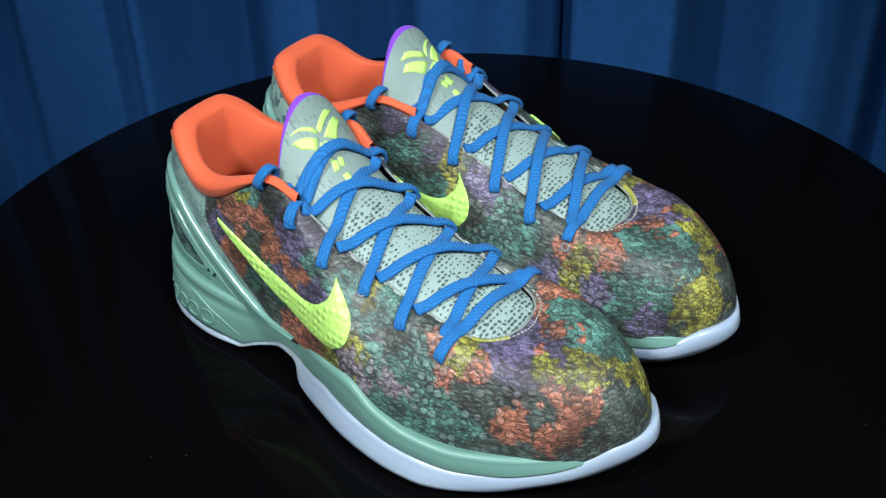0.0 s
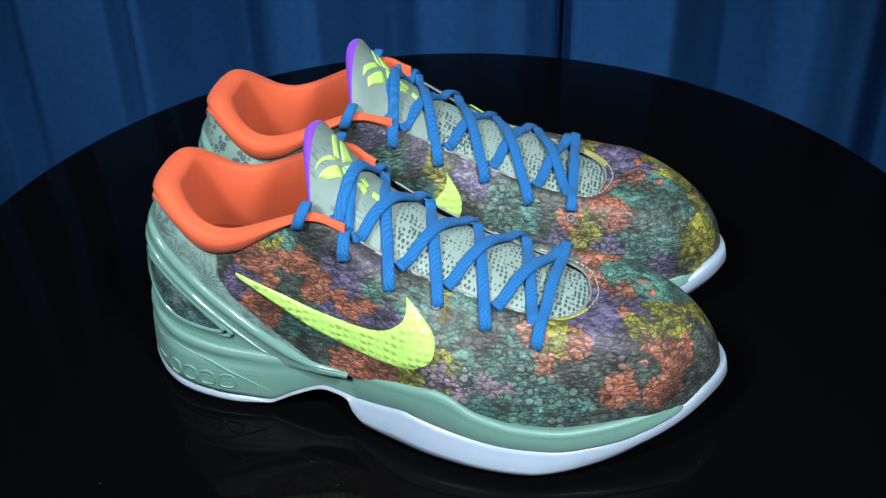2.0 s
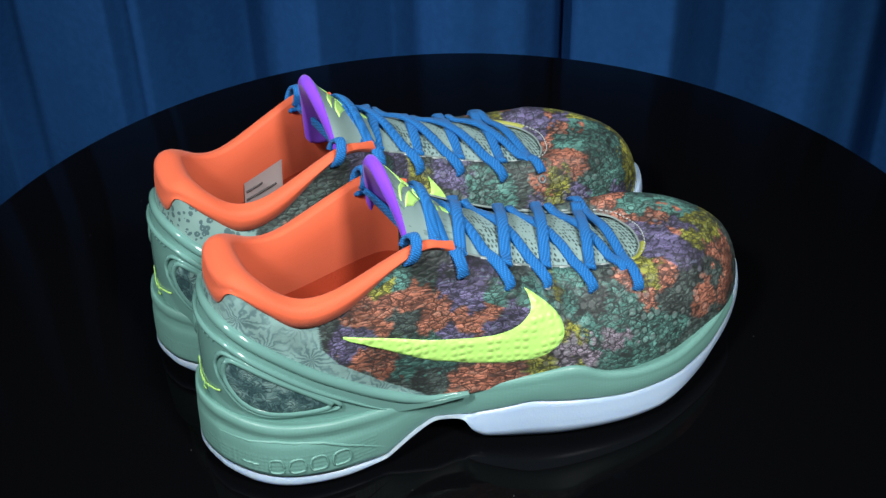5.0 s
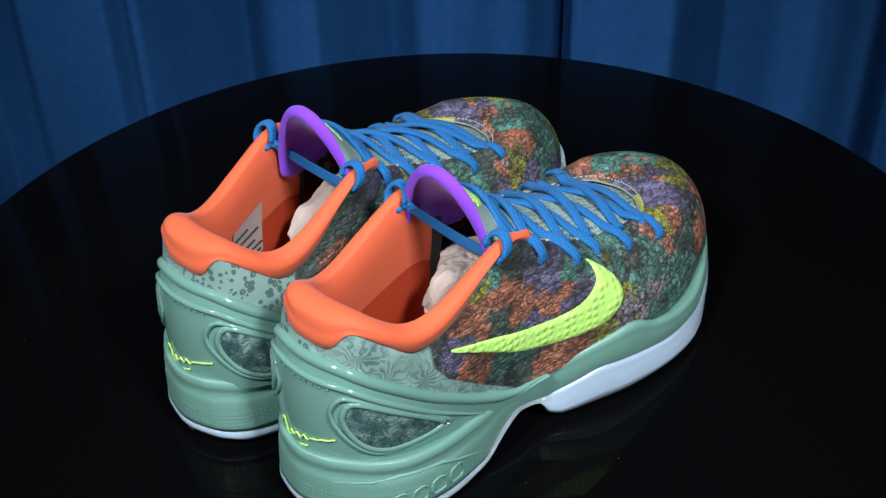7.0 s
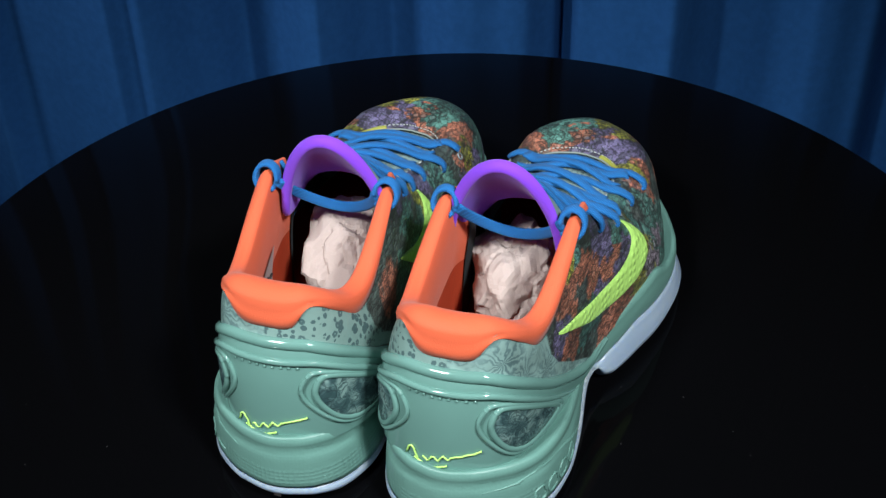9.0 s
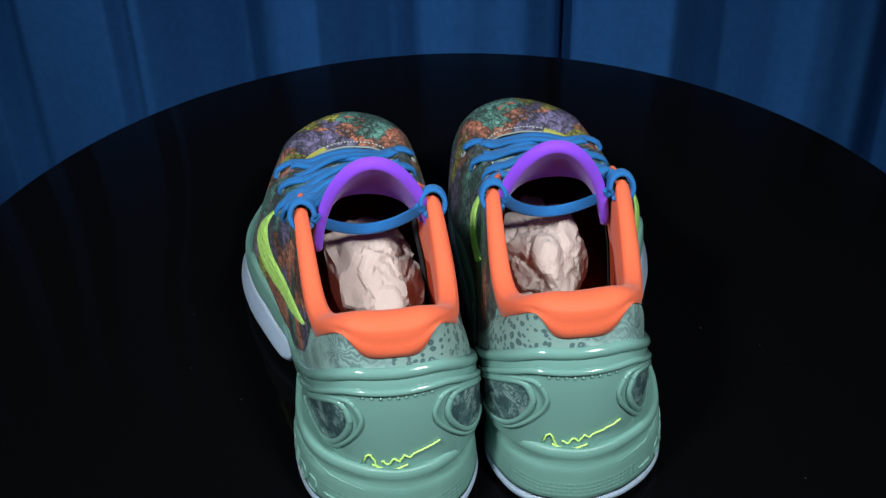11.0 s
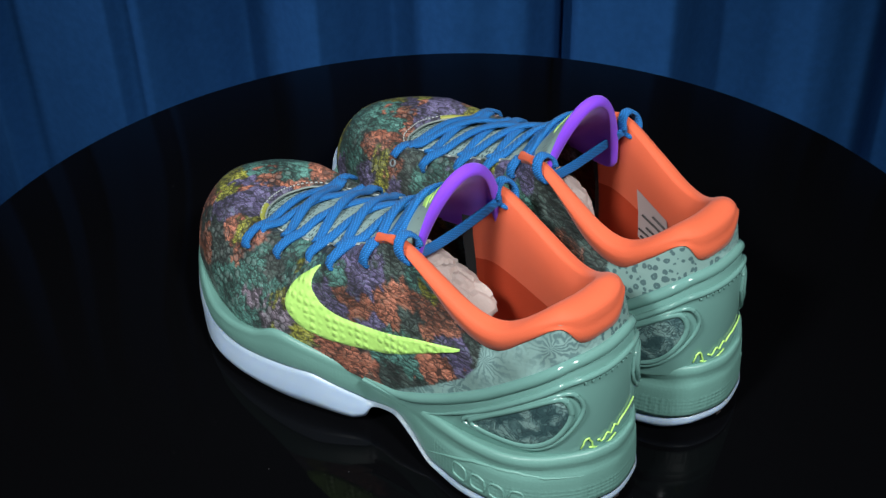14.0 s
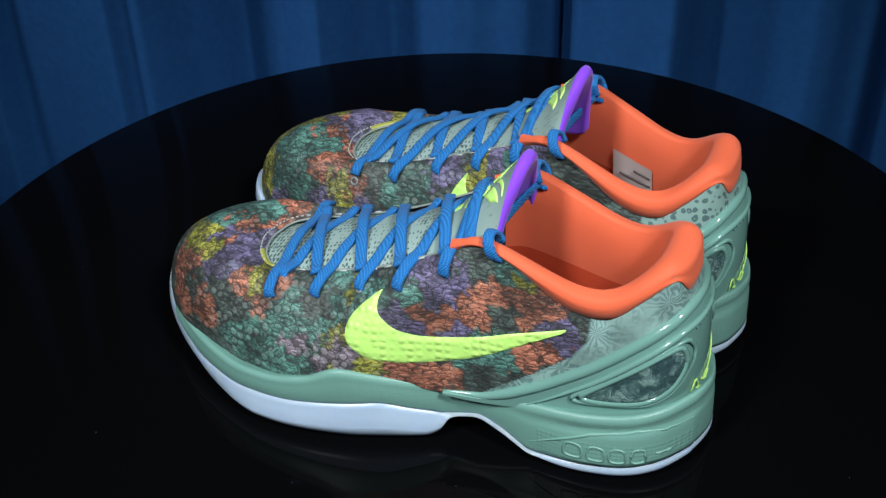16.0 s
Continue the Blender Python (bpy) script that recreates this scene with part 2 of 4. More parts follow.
def rubber_ice(name):
    m, nt, b = material(name, 0.32, 0.0, 0.5)
    v = coords(nt)
    n = tex(nt, "ShaderNodeTexNoise", v, "Fac", Scale=40.0, Detail=3.0)
    nt.links.new(mix(nt, n, (0.27, 0.365, 0.49), (0.35, 0.45, 0.57)), b.inputs["Base Color"])
    b.inputs["Subsurface Weight"].default_value = 0.5
    b.inputs["Subsurface Radius"].default_value = (0.004, 0.005, 0.008)
    b.inputs["Subsurface Scale"].default_value = 1.0
    bump(nt, b, tex(nt, "ShaderNodeTexNoise", v, "Fac", Scale=900.0), 0.15, 0.0003)
    return m


def foam(name):
    """Sea-green moulded foam: fine dimples."""
    m, nt, b = material(name, 0.42, 0.0, 0.5)
    v = coords(nt)
    n = tex(nt, "ShaderNodeTexNoise", v, "Fac", Scale=30.0, Detail=3.0)
    nt.links.new(mix(nt, n, (0.110, 0.25, 0.215), (0.140, 0.293, 0.256)), b.inputs["Base Color"])
    d = tex(nt, "ShaderNodeTexVoronoi", v, "Distance", feature="F1", Scale=650.0, Randomness=0.4)
    place = nt.nodes.new("ShaderNodeSeparateXYZ")
    nt.links.new(v, place.inputs[0])
    rough = calc(nt, "MULTIPLY", calc(nt, "LESS_THAN", place.outputs[2], 0.021), calc(nt, "LESS_THAN", place.outputs[0], -0.075))
    weave = tex(nt, "ShaderNodeTexVoronoi", v, "Distance", feature="F1", Scale=480.0, Randomness=0.15)
    bump(nt, b, calc(nt, "ADD", calc(nt, "MULTIPLY", d, 0.3), calc(nt, "MULTIPLY", calc(nt, "MULTIPLY", weave, rough), 1.6)), 0.4, 0.0005)
    return m


def paper(name):
    m, nt, b = material(name, 0.8, 0.0, 0.2)
    v = coords(nt)
    n = tex(nt, "ShaderNodeTexNoise", v, "Fac", Scale=30.0, Detail=4.0)
    nt.links.new(mix(nt, n, (0.34, 0.28, 0.255), (0.47, 0.405, 0.375)), b.inputs["Base Color"])
    bump(nt, b, n, 0.4, 0.002)
    return m


M = {
    "midsole": foam("foam_green"),
    "outsole": rubber_ice("rubber_ice"),
    "upper": shell_print("upper_print"),
    "orange": plain("orange_fabric", (0.64, 0.112, 0.046), 0.7, 0.3, 1800.0, 0.06, 0.0004, 0.35, 0.08),
    # the insole's orange, with the shade deep in the shoe put into it
    "insole": plain("insole_shade_fabric", (0.40, 0.05, 0.02), 0.9, 0.1, 900.0, 0.15, 0.0005, 0.4),
    "tongue": tongue_cloth("tongue_fabric"),
    "purple": plain("purple_fabric", (0.20, 0.05, 0.68), 0.75, 0.2, 1600.0, 0.1, 0.0004, 0.35, 0.15),
    "lime": scaled_film("lime_film", (0.46, 0.80, 0.19)),
    "lime_flat": plain("lime_print", (0.48, 0.80, 0.20), 0.45, 0.4),
    "counter": plain("counter_gloss", (0.124, 0.262, 0.232), 0.11, 0.55, 300.0, 0.08, 0.0003, 0.06),
    "window": window_print("window_print"),
    "eyelet": plain("eyelet_grey", (0.16, 0.19, 0.20), 0.4),
    "edge": plain("eyestay_edge", (0.20, 0.25, 0.24), 0.6),
    "trim": plain("yellow_trim", (0.29, 0.31, 0.06), 0.5),
    "stitch": plain("stitch_thread", (0.40, 0.45, 0.44), 0.7),
    "lining": plain("lining_cloth", (0.030, 0.034, 0.036), 0.9, 0.1, 900.0, 0.3, 0.0005, 0.4),
    "lace": woven("lace_blue", (0.013, 0.190, 0.56), 2700.0, 0.75),
    "label": plain("label_print", (0.42, 0.36, 0.35), 0.5),
    "label_ink": plain("label_ink", (0.03, 0.025, 0.025), 0.6),
    "paper": paper("tissue_paper"),
    "curtain": velvet("curtain_velvet"),
    "black": acrylic("black_gloss"),
    "metal": plain("stand_black", (0.01, 0.01, 0.011), 0.4),
    "dark": plain("dark_floor", (0.012, 0.012, 0.014), 0.8, 0.2, 200.0),
}


# ---- mesh helpers ----
def spline(points, count, closed=False):
    """A smooth curve through the points (Catmull-Rom), as an array of count rows."""
    p = np.asarray(points, float)
    n = len(p)
    s = np.linspace(0, n if closed else n - 1, count, endpoint=not closed)
    i = np.floor(s).astype(int)
    if not closed:
        i = np.minimum(i, n - 2)
    f = (s - i)[:, None]
    if closed:
        a, b, c, d = (p[(i + k) % n] for k in (-1, 0, 1, 2))
    else:
        q = np.vstack([2 * p[0] - p[1], p, 2 * p[-1] - p[-2]])
        a, b, c, d = (q[i + k] for k in (0, 1, 2, 3))
    return 0.5 * (2 * b + (c - a) * f + (2 * a - 5 * b + 4 * c - d) * f ** 2 + (3 * b - a - 3 * c + d) * f ** 3)


def table(x, pairs):
    """Height or width along the shoe, by straight steps between a few known stations."""
    return np.interp(x, [p[0] for p in pairs], [p[1] for p in pairs])


def sheet(grid, closed=False, flip=False):
    """Vertices and faces of a grid (rows x columns x 3); closed joins the last column to the first."""
    r, c = grid.shape[:2]
    faces = []
    for i in range(r - 1):
        for j in range(c if closed else c - 1):
            k = (j + 1) % c
            f = (i * c + j, i * c + k, (i + 1) * c + k, (i + 1) * c + j)
            faces.append(f[::-1] if flip else f)
    return grid.reshape(-1, 3), faces


def mesh_object(name, verts, faces, mat, parent=None, label="", smooth=True, side=1):
    """One mesh object. side -1 mirrors it across the shoe's middle plane."""
    v = np.array(verts, float) * (1, side, 1)
    me = bpy.data.meshes.new(name)
    me.from_pydata(v.tolist(), [], [f[::-1] for f in faces] if side < 0 else faces)
    me.materials.append(mat)
    if smooth:
        me.polygons.foreach_set("use_smooth", [True] * len(me.polygons))
    me.update()
    ob = new(name, me)
    if parent is not None:
        ob.parent = parent
    return tagged(ob, label)


def tube(path, radius, sides=8, flat=1.0, normals=None, cap=True):
    """A cord along a path; with normals and flat above 1 it is a flat band that lies on them."""
    p = np.asarray(path, float)
    t = np.gradient(p, axis=0)
    t /= np.linalg.norm(t, axis=1)[:, None] + 1e-12
    up = np.tile((0.0, 0.0, 1.0), (len(p), 1)) if normals is None else np.asarray(normals, float)
    a = np.cross(t, up)
    a /= np.linalg.norm(a, axis=1)[:, None] + 1e-12
    b = np.cross(a, t)
    ang = np.linspace(0, 2 * np.pi, sides, endpoint=False)
    ca, sa = np.cos(ang), np.sin(ang)
    if flat > 1:
        ca = np.sign(ca) * np.abs(ca) ** 0.6
        sa = np.sign(sa) * np.abs(sa) ** 0.6
    r = np.broadcast_to(np.asarray(radius, float), (len(p),))
    g = p[:, None] + r[:, None, None] * (flat * ca[None, :, None] * a[:, None] + sa[None, :, None] * b[:, None])
    v, f = sheet(g, closed=True)
    if cap:
        f = f + [tuple(range(sides))[::-1], tuple(range(len(v) - sides, len(v)))]
    return v, f


def join(*pieces):
    verts, faces, k = [], [], 0
    for v, f in pieces:
        verts.append(np.asarray(v))
        faces += [tuple(i + k for i in q) for q in f]
        k += len(v)
    return np.vstack(verts), faces


# ---- the sneaker's form; x to the toe, y to the outer side, z up, millimetres ----
MID = 45.0                       # the shoe's middle line from the pair's middle

# outline of the sole, from the heel's back along the outer side to the toe and back along the inner side
SOLE = [(-154.2, 36), (-145.7, 57), (-127.9, 75), (-104.7, 82), (-77.5, 82), (-53.6, 80), (-37.3, 81.5), (-29.8, 85.5), (-13.7, 93), (10.9, 101.5), (39.8, 106),
        (65.6, 104.5), (88.4, 97.5), (107.9, 88), (126.3, 75.5), (138.8, 62.5), (146.6, 48.5), (146.4, 37.5), (138.3, 24.5), (124.7, 14.5), (107.9, 9.5), (88.4, 6.5),
        (62.3, 4.5), (30.2, 4), (-5.2, 4.5), (-37.3, 4.5), (-66.7, 3), (-94.6, 2), (-119.8, 3), (-141.7, 14)]
# where the upper leaves the sole, and the edge of its opening, point for point
FOOT = [(-143, 37), (-138, 55), (-123, 65.5), (-100, 72), (-75, 76), (-55, 79.5), (-35, 83), (-12, 90), (12, 97), (38, 100), (66, 96),
        (92, 89.5), (115, 81), (134, 65.5), (143.5, 46), (135, 26.5), (118.5, 15), (98, 9), (68, 5.5), (38, 6), (12, 8), (-12, 9), (-35, 7.5),
        (-55, 5), (-75, 3.5), (-100, 2.5), (-122, 6), (-137, 17)]
EDGE_OUT = [(-135, 37, 91), (-134, 48, 92), (-130, 56, 101), (-119, 63, 92), (-106, 67, 82), (-88, 70, 86), (-62, 71, 102),
            (-46, 71, 106), (-28, 70, 96), (4, 70, 79.5), (36, 70, 69), (62, 68, 62.5), (73, 61, 61.5), (77, 53, 61.5), (78, 47, 61.5)]
EDGE_IN = [(77, 41, 61.5), (74, 33, 61.5), (64, 27, 62.5), (38, 25, 69.5), (6, 24, 81.5), (-26, 20, 96), (-46, 13, 106), (-62, 11, 102),
           (-88, 9, 86), (-106, 10, 82), (-119, 13, 92), (-130, 20, 101), (-134, 27, 92)]
NRING = 448
# stations along the last and where they come to lie on the finished shoe
LAST, LENGTH = (-155.5, -146, -135, -90, -33, 58, 150), (-143.5, -137.8, -128, -83.5, -31, 54, 138.8)
BITE = [(-150, 39), (-100, 34), (-55, 30), (-26, 33), (10, 40), (18, 39), (28, 33), (48, 28.5), (75, 26), (105, 26.5), (130, 28), (146, 29)]
BITE_IN = [(-150, 39), (-100, 34), (-55, 31), (-25, 32), (20, 32), (45, 28.5), (75, 26), (105, 26.5), (130, 28), (146, 29)]
SEAM = [(-150, 10), (-120, 8), (-86, 6), (-76, 4.8), (-66, 10.2), (-50, 16.2), (-36, 13.4), (-33, 14), (-30, 15.5), (-6, 22), (14, 20), (41, 17), (75, 15), (100, 16.5), (116, 20), (128, 24), (136, 27.5), (148, 29.5)]
BOTTOM = [(-150, 4), (-138, 1), (-120, 0), (-92, 0), (-80, 3), (-66, 10), (-50, 16), (-36, 13), (-32, 3), (-27, 0), (62, 0), (90, 1.5), (120, 5), (146, 11)]


def ring(points, count=NRING):
    p = np.asarray(points, float)
    return spline(p, count, closed=True)


def upper_grid(rows=130):
    """The upper as a band from the sole's edge to the opening's edge: rows x NRING x 3."""
    base = ring(FOOT)
    edge = ring(EDGE_OUT + EDGE_IN)
    inner = base[:, 1] < 45
    zb = np.where(inner, table(base[:, 0], BITE_IN), table(base[:, 0], BITE)) - 3.0
    b = np.column_stack([base[:, 0], base[:, 1], zb])
    dz = (edge[:, 2] - b[:, 2])[:, None]
    dxy = np.column_stack([b[:, :2] - edge[:, :2], np.zeros(len(b))])
    front = np.clip((b[:, 0] - 42) / 62, 0, 1)[:, None]
    rear = np.clip((-20 - b[:, 0]) / 60, 0, 1)[:, None]
    up = np.array((0, 0, 1.0))
    k1, k2, k3 = 0.42 + 0.25 * front + 0.08 * rear, 0.25 + 0.38 * front + 0.11 * rear, 0.12 - 0.45 * front + 0.12 * rear
    out = np.gradient(base, axis=0)
    out = np.column_stack([out[:, 1], -out[:, 0], np.zeros(len(b))])
    out /= np.linalg.norm(out, axis=1)[:, None]
    if out[110, 1] < 0:
        out = -out
    c1 = b + up * k1 * dz + out * 0.8 * rear
    c2 = edge + dxy * k2 - up * k3 * dz + out * 3.4 * rear
    t = np.linspace(0, 1, rows)[:, None, None]
    return (1 - t) ** 3 * b + 3 * t * (1 - t) ** 2 * c1 + 3 * t * t * (1 - t) * c2 + t ** 3 * edge


def grid_normals(g):
    du = np.roll(g, -1, 1) - np.roll(g, 1, 1)
    dv = np.gradient(g, axis=0)
    n = np.cross(dv, du)
    n /= np.linalg.norm(n, axis=2)[..., None] + 1e-9
    return n


UPPER = upper_grid()
UNORM = grid_normals(UPPER)
if np.sum(UNORM[40, 110] * (0, 1, 0)) < 0:
    UNORM = -UNORM


def on_upper(x, z, inner=False, lift=0.0):
    """The place on the upper's side that is seen at (x, z) from the side, lifted off it."""
    y = UPPER[:, :, 1]
    half = (y < 42) if inner else (y > 46)
    pts, nrm = UPPER[half], UNORM[half]
    x, z = np.ravel(x), np.ravel(z)
    res = np.empty((len(x), 3))
    for i in range(len(x)):
        d = (pts[:, 0] - x[i]) ** 2 + (pts[:, 2] - z[i]) ** 2
        k = np.argpartition(d, 8)[:8]
        w = 1 / (d[k] + 0.02)
        w /= w.sum()
        n = (nrm[k] * w[:, None]).sum(0)
        n /= np.linalg.norm(n)
        res[i] = np.array((x[i], (pts[k, 1] * w).sum(), z[i])) + n * lift
    return res


def value_noise(p, seed):
    """Smooth noise of places p (n x 3), in 0..1."""
    i = np.floor(p).astype(np.int64)
    f = p - i
    f = f * f * (3 - 2 * f)
    total = np.zeros(len(p))
    for dx in (0, 1):
        for dy in (0, 1):
            for dz in (0, 1):
                h = ((i[:, 0] + dx) * 374761393 + (i[:, 1] + dy) * 668265263 + (i[:, 2] + dz) * 2147483647 + seed * 974711) & 0x7FFFFFFF
                h = ((h ^ (h >> 13)) * 1274126177) & 0x7FFFFFFF
                w = (f[:, 0] if dx else 1 - f[:, 0]) * (f[:, 1] if dy else 1 - f[:, 1]) * (f[:, 2] if dz else 1 - f[:, 2])
                total += w * ((h >> 8) % 4096) / 4095.0
    return total


# the print: where each colour sits on the upper (along, across, up)
TEAL = [(-17, 82, 82), (-57, 79, 52), (-48, 80, 50), (25, 82, 71), (-1, 86, 77), (26, 97, 52), (45, 93, 56), (33, 99, 43), (61, 97, 42), (111, 40, 64),
        (71, 96, 39), (28, 10, 62), (108, 26, 62), (117, 20, 51), (100, 12, 46), (38, 10, 58), (121, 34, 60), (97, 33, 64), (53, 99, 37), (40, 100, 37),
        (109, 14, 46), (-62, 74, 96), (-34, 12, 85), (-60, 6, 60), (18, 8, 45), (-20, 10, 66)]
ORANGE = [(-65, 74, 86), (-78, 72, 86), (-72, 74, 80), (-56, 75, 85), (-84, 74, 63), (-74, 76, 55), (-38, 81, 69), (-25, 83, 74), (-36, 83, 38), (-23, 87, 36),
          (-11, 90, 38), (53, 86, 62), (73, 83, 61), (85, 42, 63), (96, 60, 64), (98, 86, 46), (110, 75, 55), (123, 69, 50), (115, 77, 42), (57, 94, 53),
          (83, 22, 63), (82, 12, 56), (61, 12, 60), (97, 43, 65), (-49, 78, 74), (-75, 5, 70), (-40, 8, 50)]
PURPLE = [(-26, 78, 89), (-35, 80, 81), (-18, 79, 87), (-43, 80, 62), (-8, 87, 74), (78, 65, 62), (91, 76, 62), (79, 51, 61), (86, 68, 63), (-18, 17, 89),
          (103, 55, 65), (85, 59, 63), (112, 14, 41), (82, 8, 43), (14, 16, 76), (-21, 86, 63), (-36, 14, 98), (57, 8, 40), (-90, 72, 70)]
YELLOW = [(20, 96, 55), (20, 81, 72), (10, 97, 43), (68, 79, 63), (118, 55, 62), (129, 39, 57), (104, 66, 64), (-12, 15, 84), (-8, 12, 71), (79, 11, 53),
          (74, 8, 47), (121, 35, 61), (132, 33, 50), (127, 24, 42), (112, 53, 64), (66, 71, 61), (-3, 94, 37), (-74, 73, 92), (134, 30, 38)]
INK = [(-63, 76, 77), (-49, 80, 41), (-51, 74, 97), (-94, 71, 74), (-4, 77, 83), (-58, 79, 40), (76, 90, 52), (134, 50, 51), (90, 83, 57), (35, 91, 62),
       (87, 88, 50), (52, 18, 66), (48, 8, 53), (100, 30, 64), (133, 59, 46), (109, 78, 50), (29, 87, 67), (54, 13, 62), (5, 9, 60), (-26, 9, 73)]
MAUVE = [(13, 97, 48), (20, 98, 47), (28, 98, 45), (38, 98, 44)]
INKS = {"teal": (0.080, 0.205, 0.175), "orange": (0.38, 0.145, 0.092), "purple": (0.135, 0.118, 0.225), "yellow": (0.30, 0.305, 0.05),
        "ink": (0.062, 0.086, 0.078), "mauve": (0.25, 0.21, 0.26)}
SHYNESS = {"teal": -1.2, "orange": 2.4, "purple": 0.5, "yellow": 1.8, "ink": 1.8, "mauve": -0.5}


def upper_print(p):
    """Colour and zone of each place of the upper: ragged patches round the seeds."""
    seeds, cols, shy = [], [], []
    for key, places in (("teal", TEAL), ("orange", ORANGE), ("purple", PURPLE), ("yellow", YELLOW), ("ink", INK), ("mauve", MAUVE)):
        seeds += places
        cols += [INKS[key]] * len(places)
        shy += [SHYNESS[key]] * len(places)
    seeds, cols = np.array(seeds, float), np.array(cols)
    warp = np.column_stack([value_noise(p / 9.0, k) for k in (1, 2, 3)]) - 0.5
    warp2 = np.column_stack([value_noise(p / 2.6, k) for k in (4, 5, 6)]) - 0.5
    q = p + warp * 9.5 * np.array((1.3, 1.0, 0.7)) + warp2 * 8.0
    d = np.linalg.norm(q[:, None] - seeds[None], axis=2) + np.array(shy)
    near = np.argmin(d, axis=1)
    two = np.partition(d, 1, axis=1)
    colour = cols[near]
    seam = np.clip(1 - (two[:, 1] - two[:, 0]) / 1.6, 0, 1)[:, None]
    colour = colour * (1 - 0.7 * seam) + np.array((0.03, 0.032, 0.03)) * 0.7 * seam
    far = np.clip((d.min(1) - 12) / 3, 0, 1)[:, None]
    colour = colour * (1 - far) + np.array(INKS["ink"]) * far
    line = np.interp(p[:, 0], [-100, -93, -74, -58, -50], [70, 60, 46, 36, 30])
    heel = ((p[:, 0] < -99.5) | (p[:, 2] < line)) & (p[:, 0] < -45)
    pebble = np.clip(value_noise(p / 22.0, 9) * 3.0 - 0.8, 0, 1) * np.clip((p[:, 0] + 20) / 30, 0, 1) * np.clip((112 - p[:, 0]) / 20, 0, 1)
    return colour, heel.astype(float), pebble


def paint(ob, name, rgb):
    """Stores a colour for each vertex."""
    a = ob.data.color_attributes.new(name, "FLOAT_COLOR", "POINT")
    a.data.foreach_set("color", np.column_stack([rgb, np.ones(len(rgb))]).astype(np.float32).ravel())


def sole_grids():
    """Midsole and outsole bands, and the underside, from the outline and the heights along the shoe."""
    o = ring(SOLE)
    inner = o[:, 1] < 45
    bite = np.where(inner, table(o[:, 0], BITE_IN), table(o[:, 0], BITE))
    seam, low = table(o[:, 0], SEAM), table(o[:, 0], BOTTOM)
    soft = np.ones(5) / 5
    bite, seam, low = (np.convolve(np.concatenate([a[-2:], a, a[:2]]), soft, "valid") for a in (bite, seam, low))
    seam = np.minimum(np.maximum(seam, low + 0.3), bite - 0.6)
    t = np.gradient(o, axis=0)
    out = np.column_stack([t[:, 1], -t[:, 0]])
    out /= np.linalg.norm(out, axis=1)[:, None]
    if out[100] @ (o[100] - o.mean(0)) < 0:
        out = -out

    def level(inset, z):
        return np.column_stack([o - out * np.asarray(inset).reshape(-1, 1), z])

    heel = np.clip((-60 - o[:, 0]) / 40, 0, 1)
    toe = np.clip((o[:, 0] - 60) / 60, 0, 1)
    tip = np.clip((o[:, 0] - 125) / 13, 0, 1)
    h = bite - seam
    top_in = 3.6 + 0.4 * heel
    mid = [level(top_in + 7, bite - 3.0), level(top_in + 1.2, bite - 0.2), level(top_in + 0.2, bite), level(top_in - 0.9, bite - 0.7),
           level(top_in - 1.6, bite - 0.16 * h)]
    for k in np.linspace(0.25, 0.97, 9):
        waist = 2.2 * heel * np.exp(-((k - 0.22) / 0.09) ** 2)
        mid.append(level(top_in * (1 - k) ** 1.6 * 0.62 + 0.6 + 1.6 * (1 - heel) * k ** 3 * (1 - toe) + waist, bite - k * h))
    mid.append(level(2.4, seam + 0.02 * h))
    mid.append(level(5.0, seam + 0.05))
    shrink = 3.2 * tip
    mid = [np.column_stack([m[:, :2] - out * shrink[:, None], m[:, 2] - 2.0 * tip]) for m in mid]
    d = seam - low
    outs = [level(6.5 + 1.5 * tip, seam + 0.2 - 1.0 * tip), level(3.0 + 1.2 * tip, seam + 0.5 + 1.3 * tip), level(1.7 + 0 * seam, seam + 0.35 + 1.0 * tip), level(0.7 + 0 * seam, seam - 0.10 * d), level(0.1 + 0.0 * seam, seam - 0.3 * d)]
    for k in (0.5, 0.7, 0.85, 0.95, 1.0):
        flare = 3.0 * np.clip((o[:, 0] + 42) / 15, 0, 1) * np.clip((110 - o[:, 0]) / 50, 0, 1) * (~inner) * math.sin(2.6 * k)
        outs.append(level(5.0 * k ** 3 + 5.0 * toe * k ** 2 - flare, seam - k * d))
    outs.append(level(13.0, low + 0.15))
    c = np.column_stack([o * 0.55 + np.array([-3.0, 43.0]) * 0.45, low + 0.6])
    outs.append(c)
    c = np.column_stack([o * 0.03 + np.array([-3.0, 43.0]) * 0.97, low * 0 + 3.0])
    outs.append(c)
    return np.array(mid), np.array(outs)


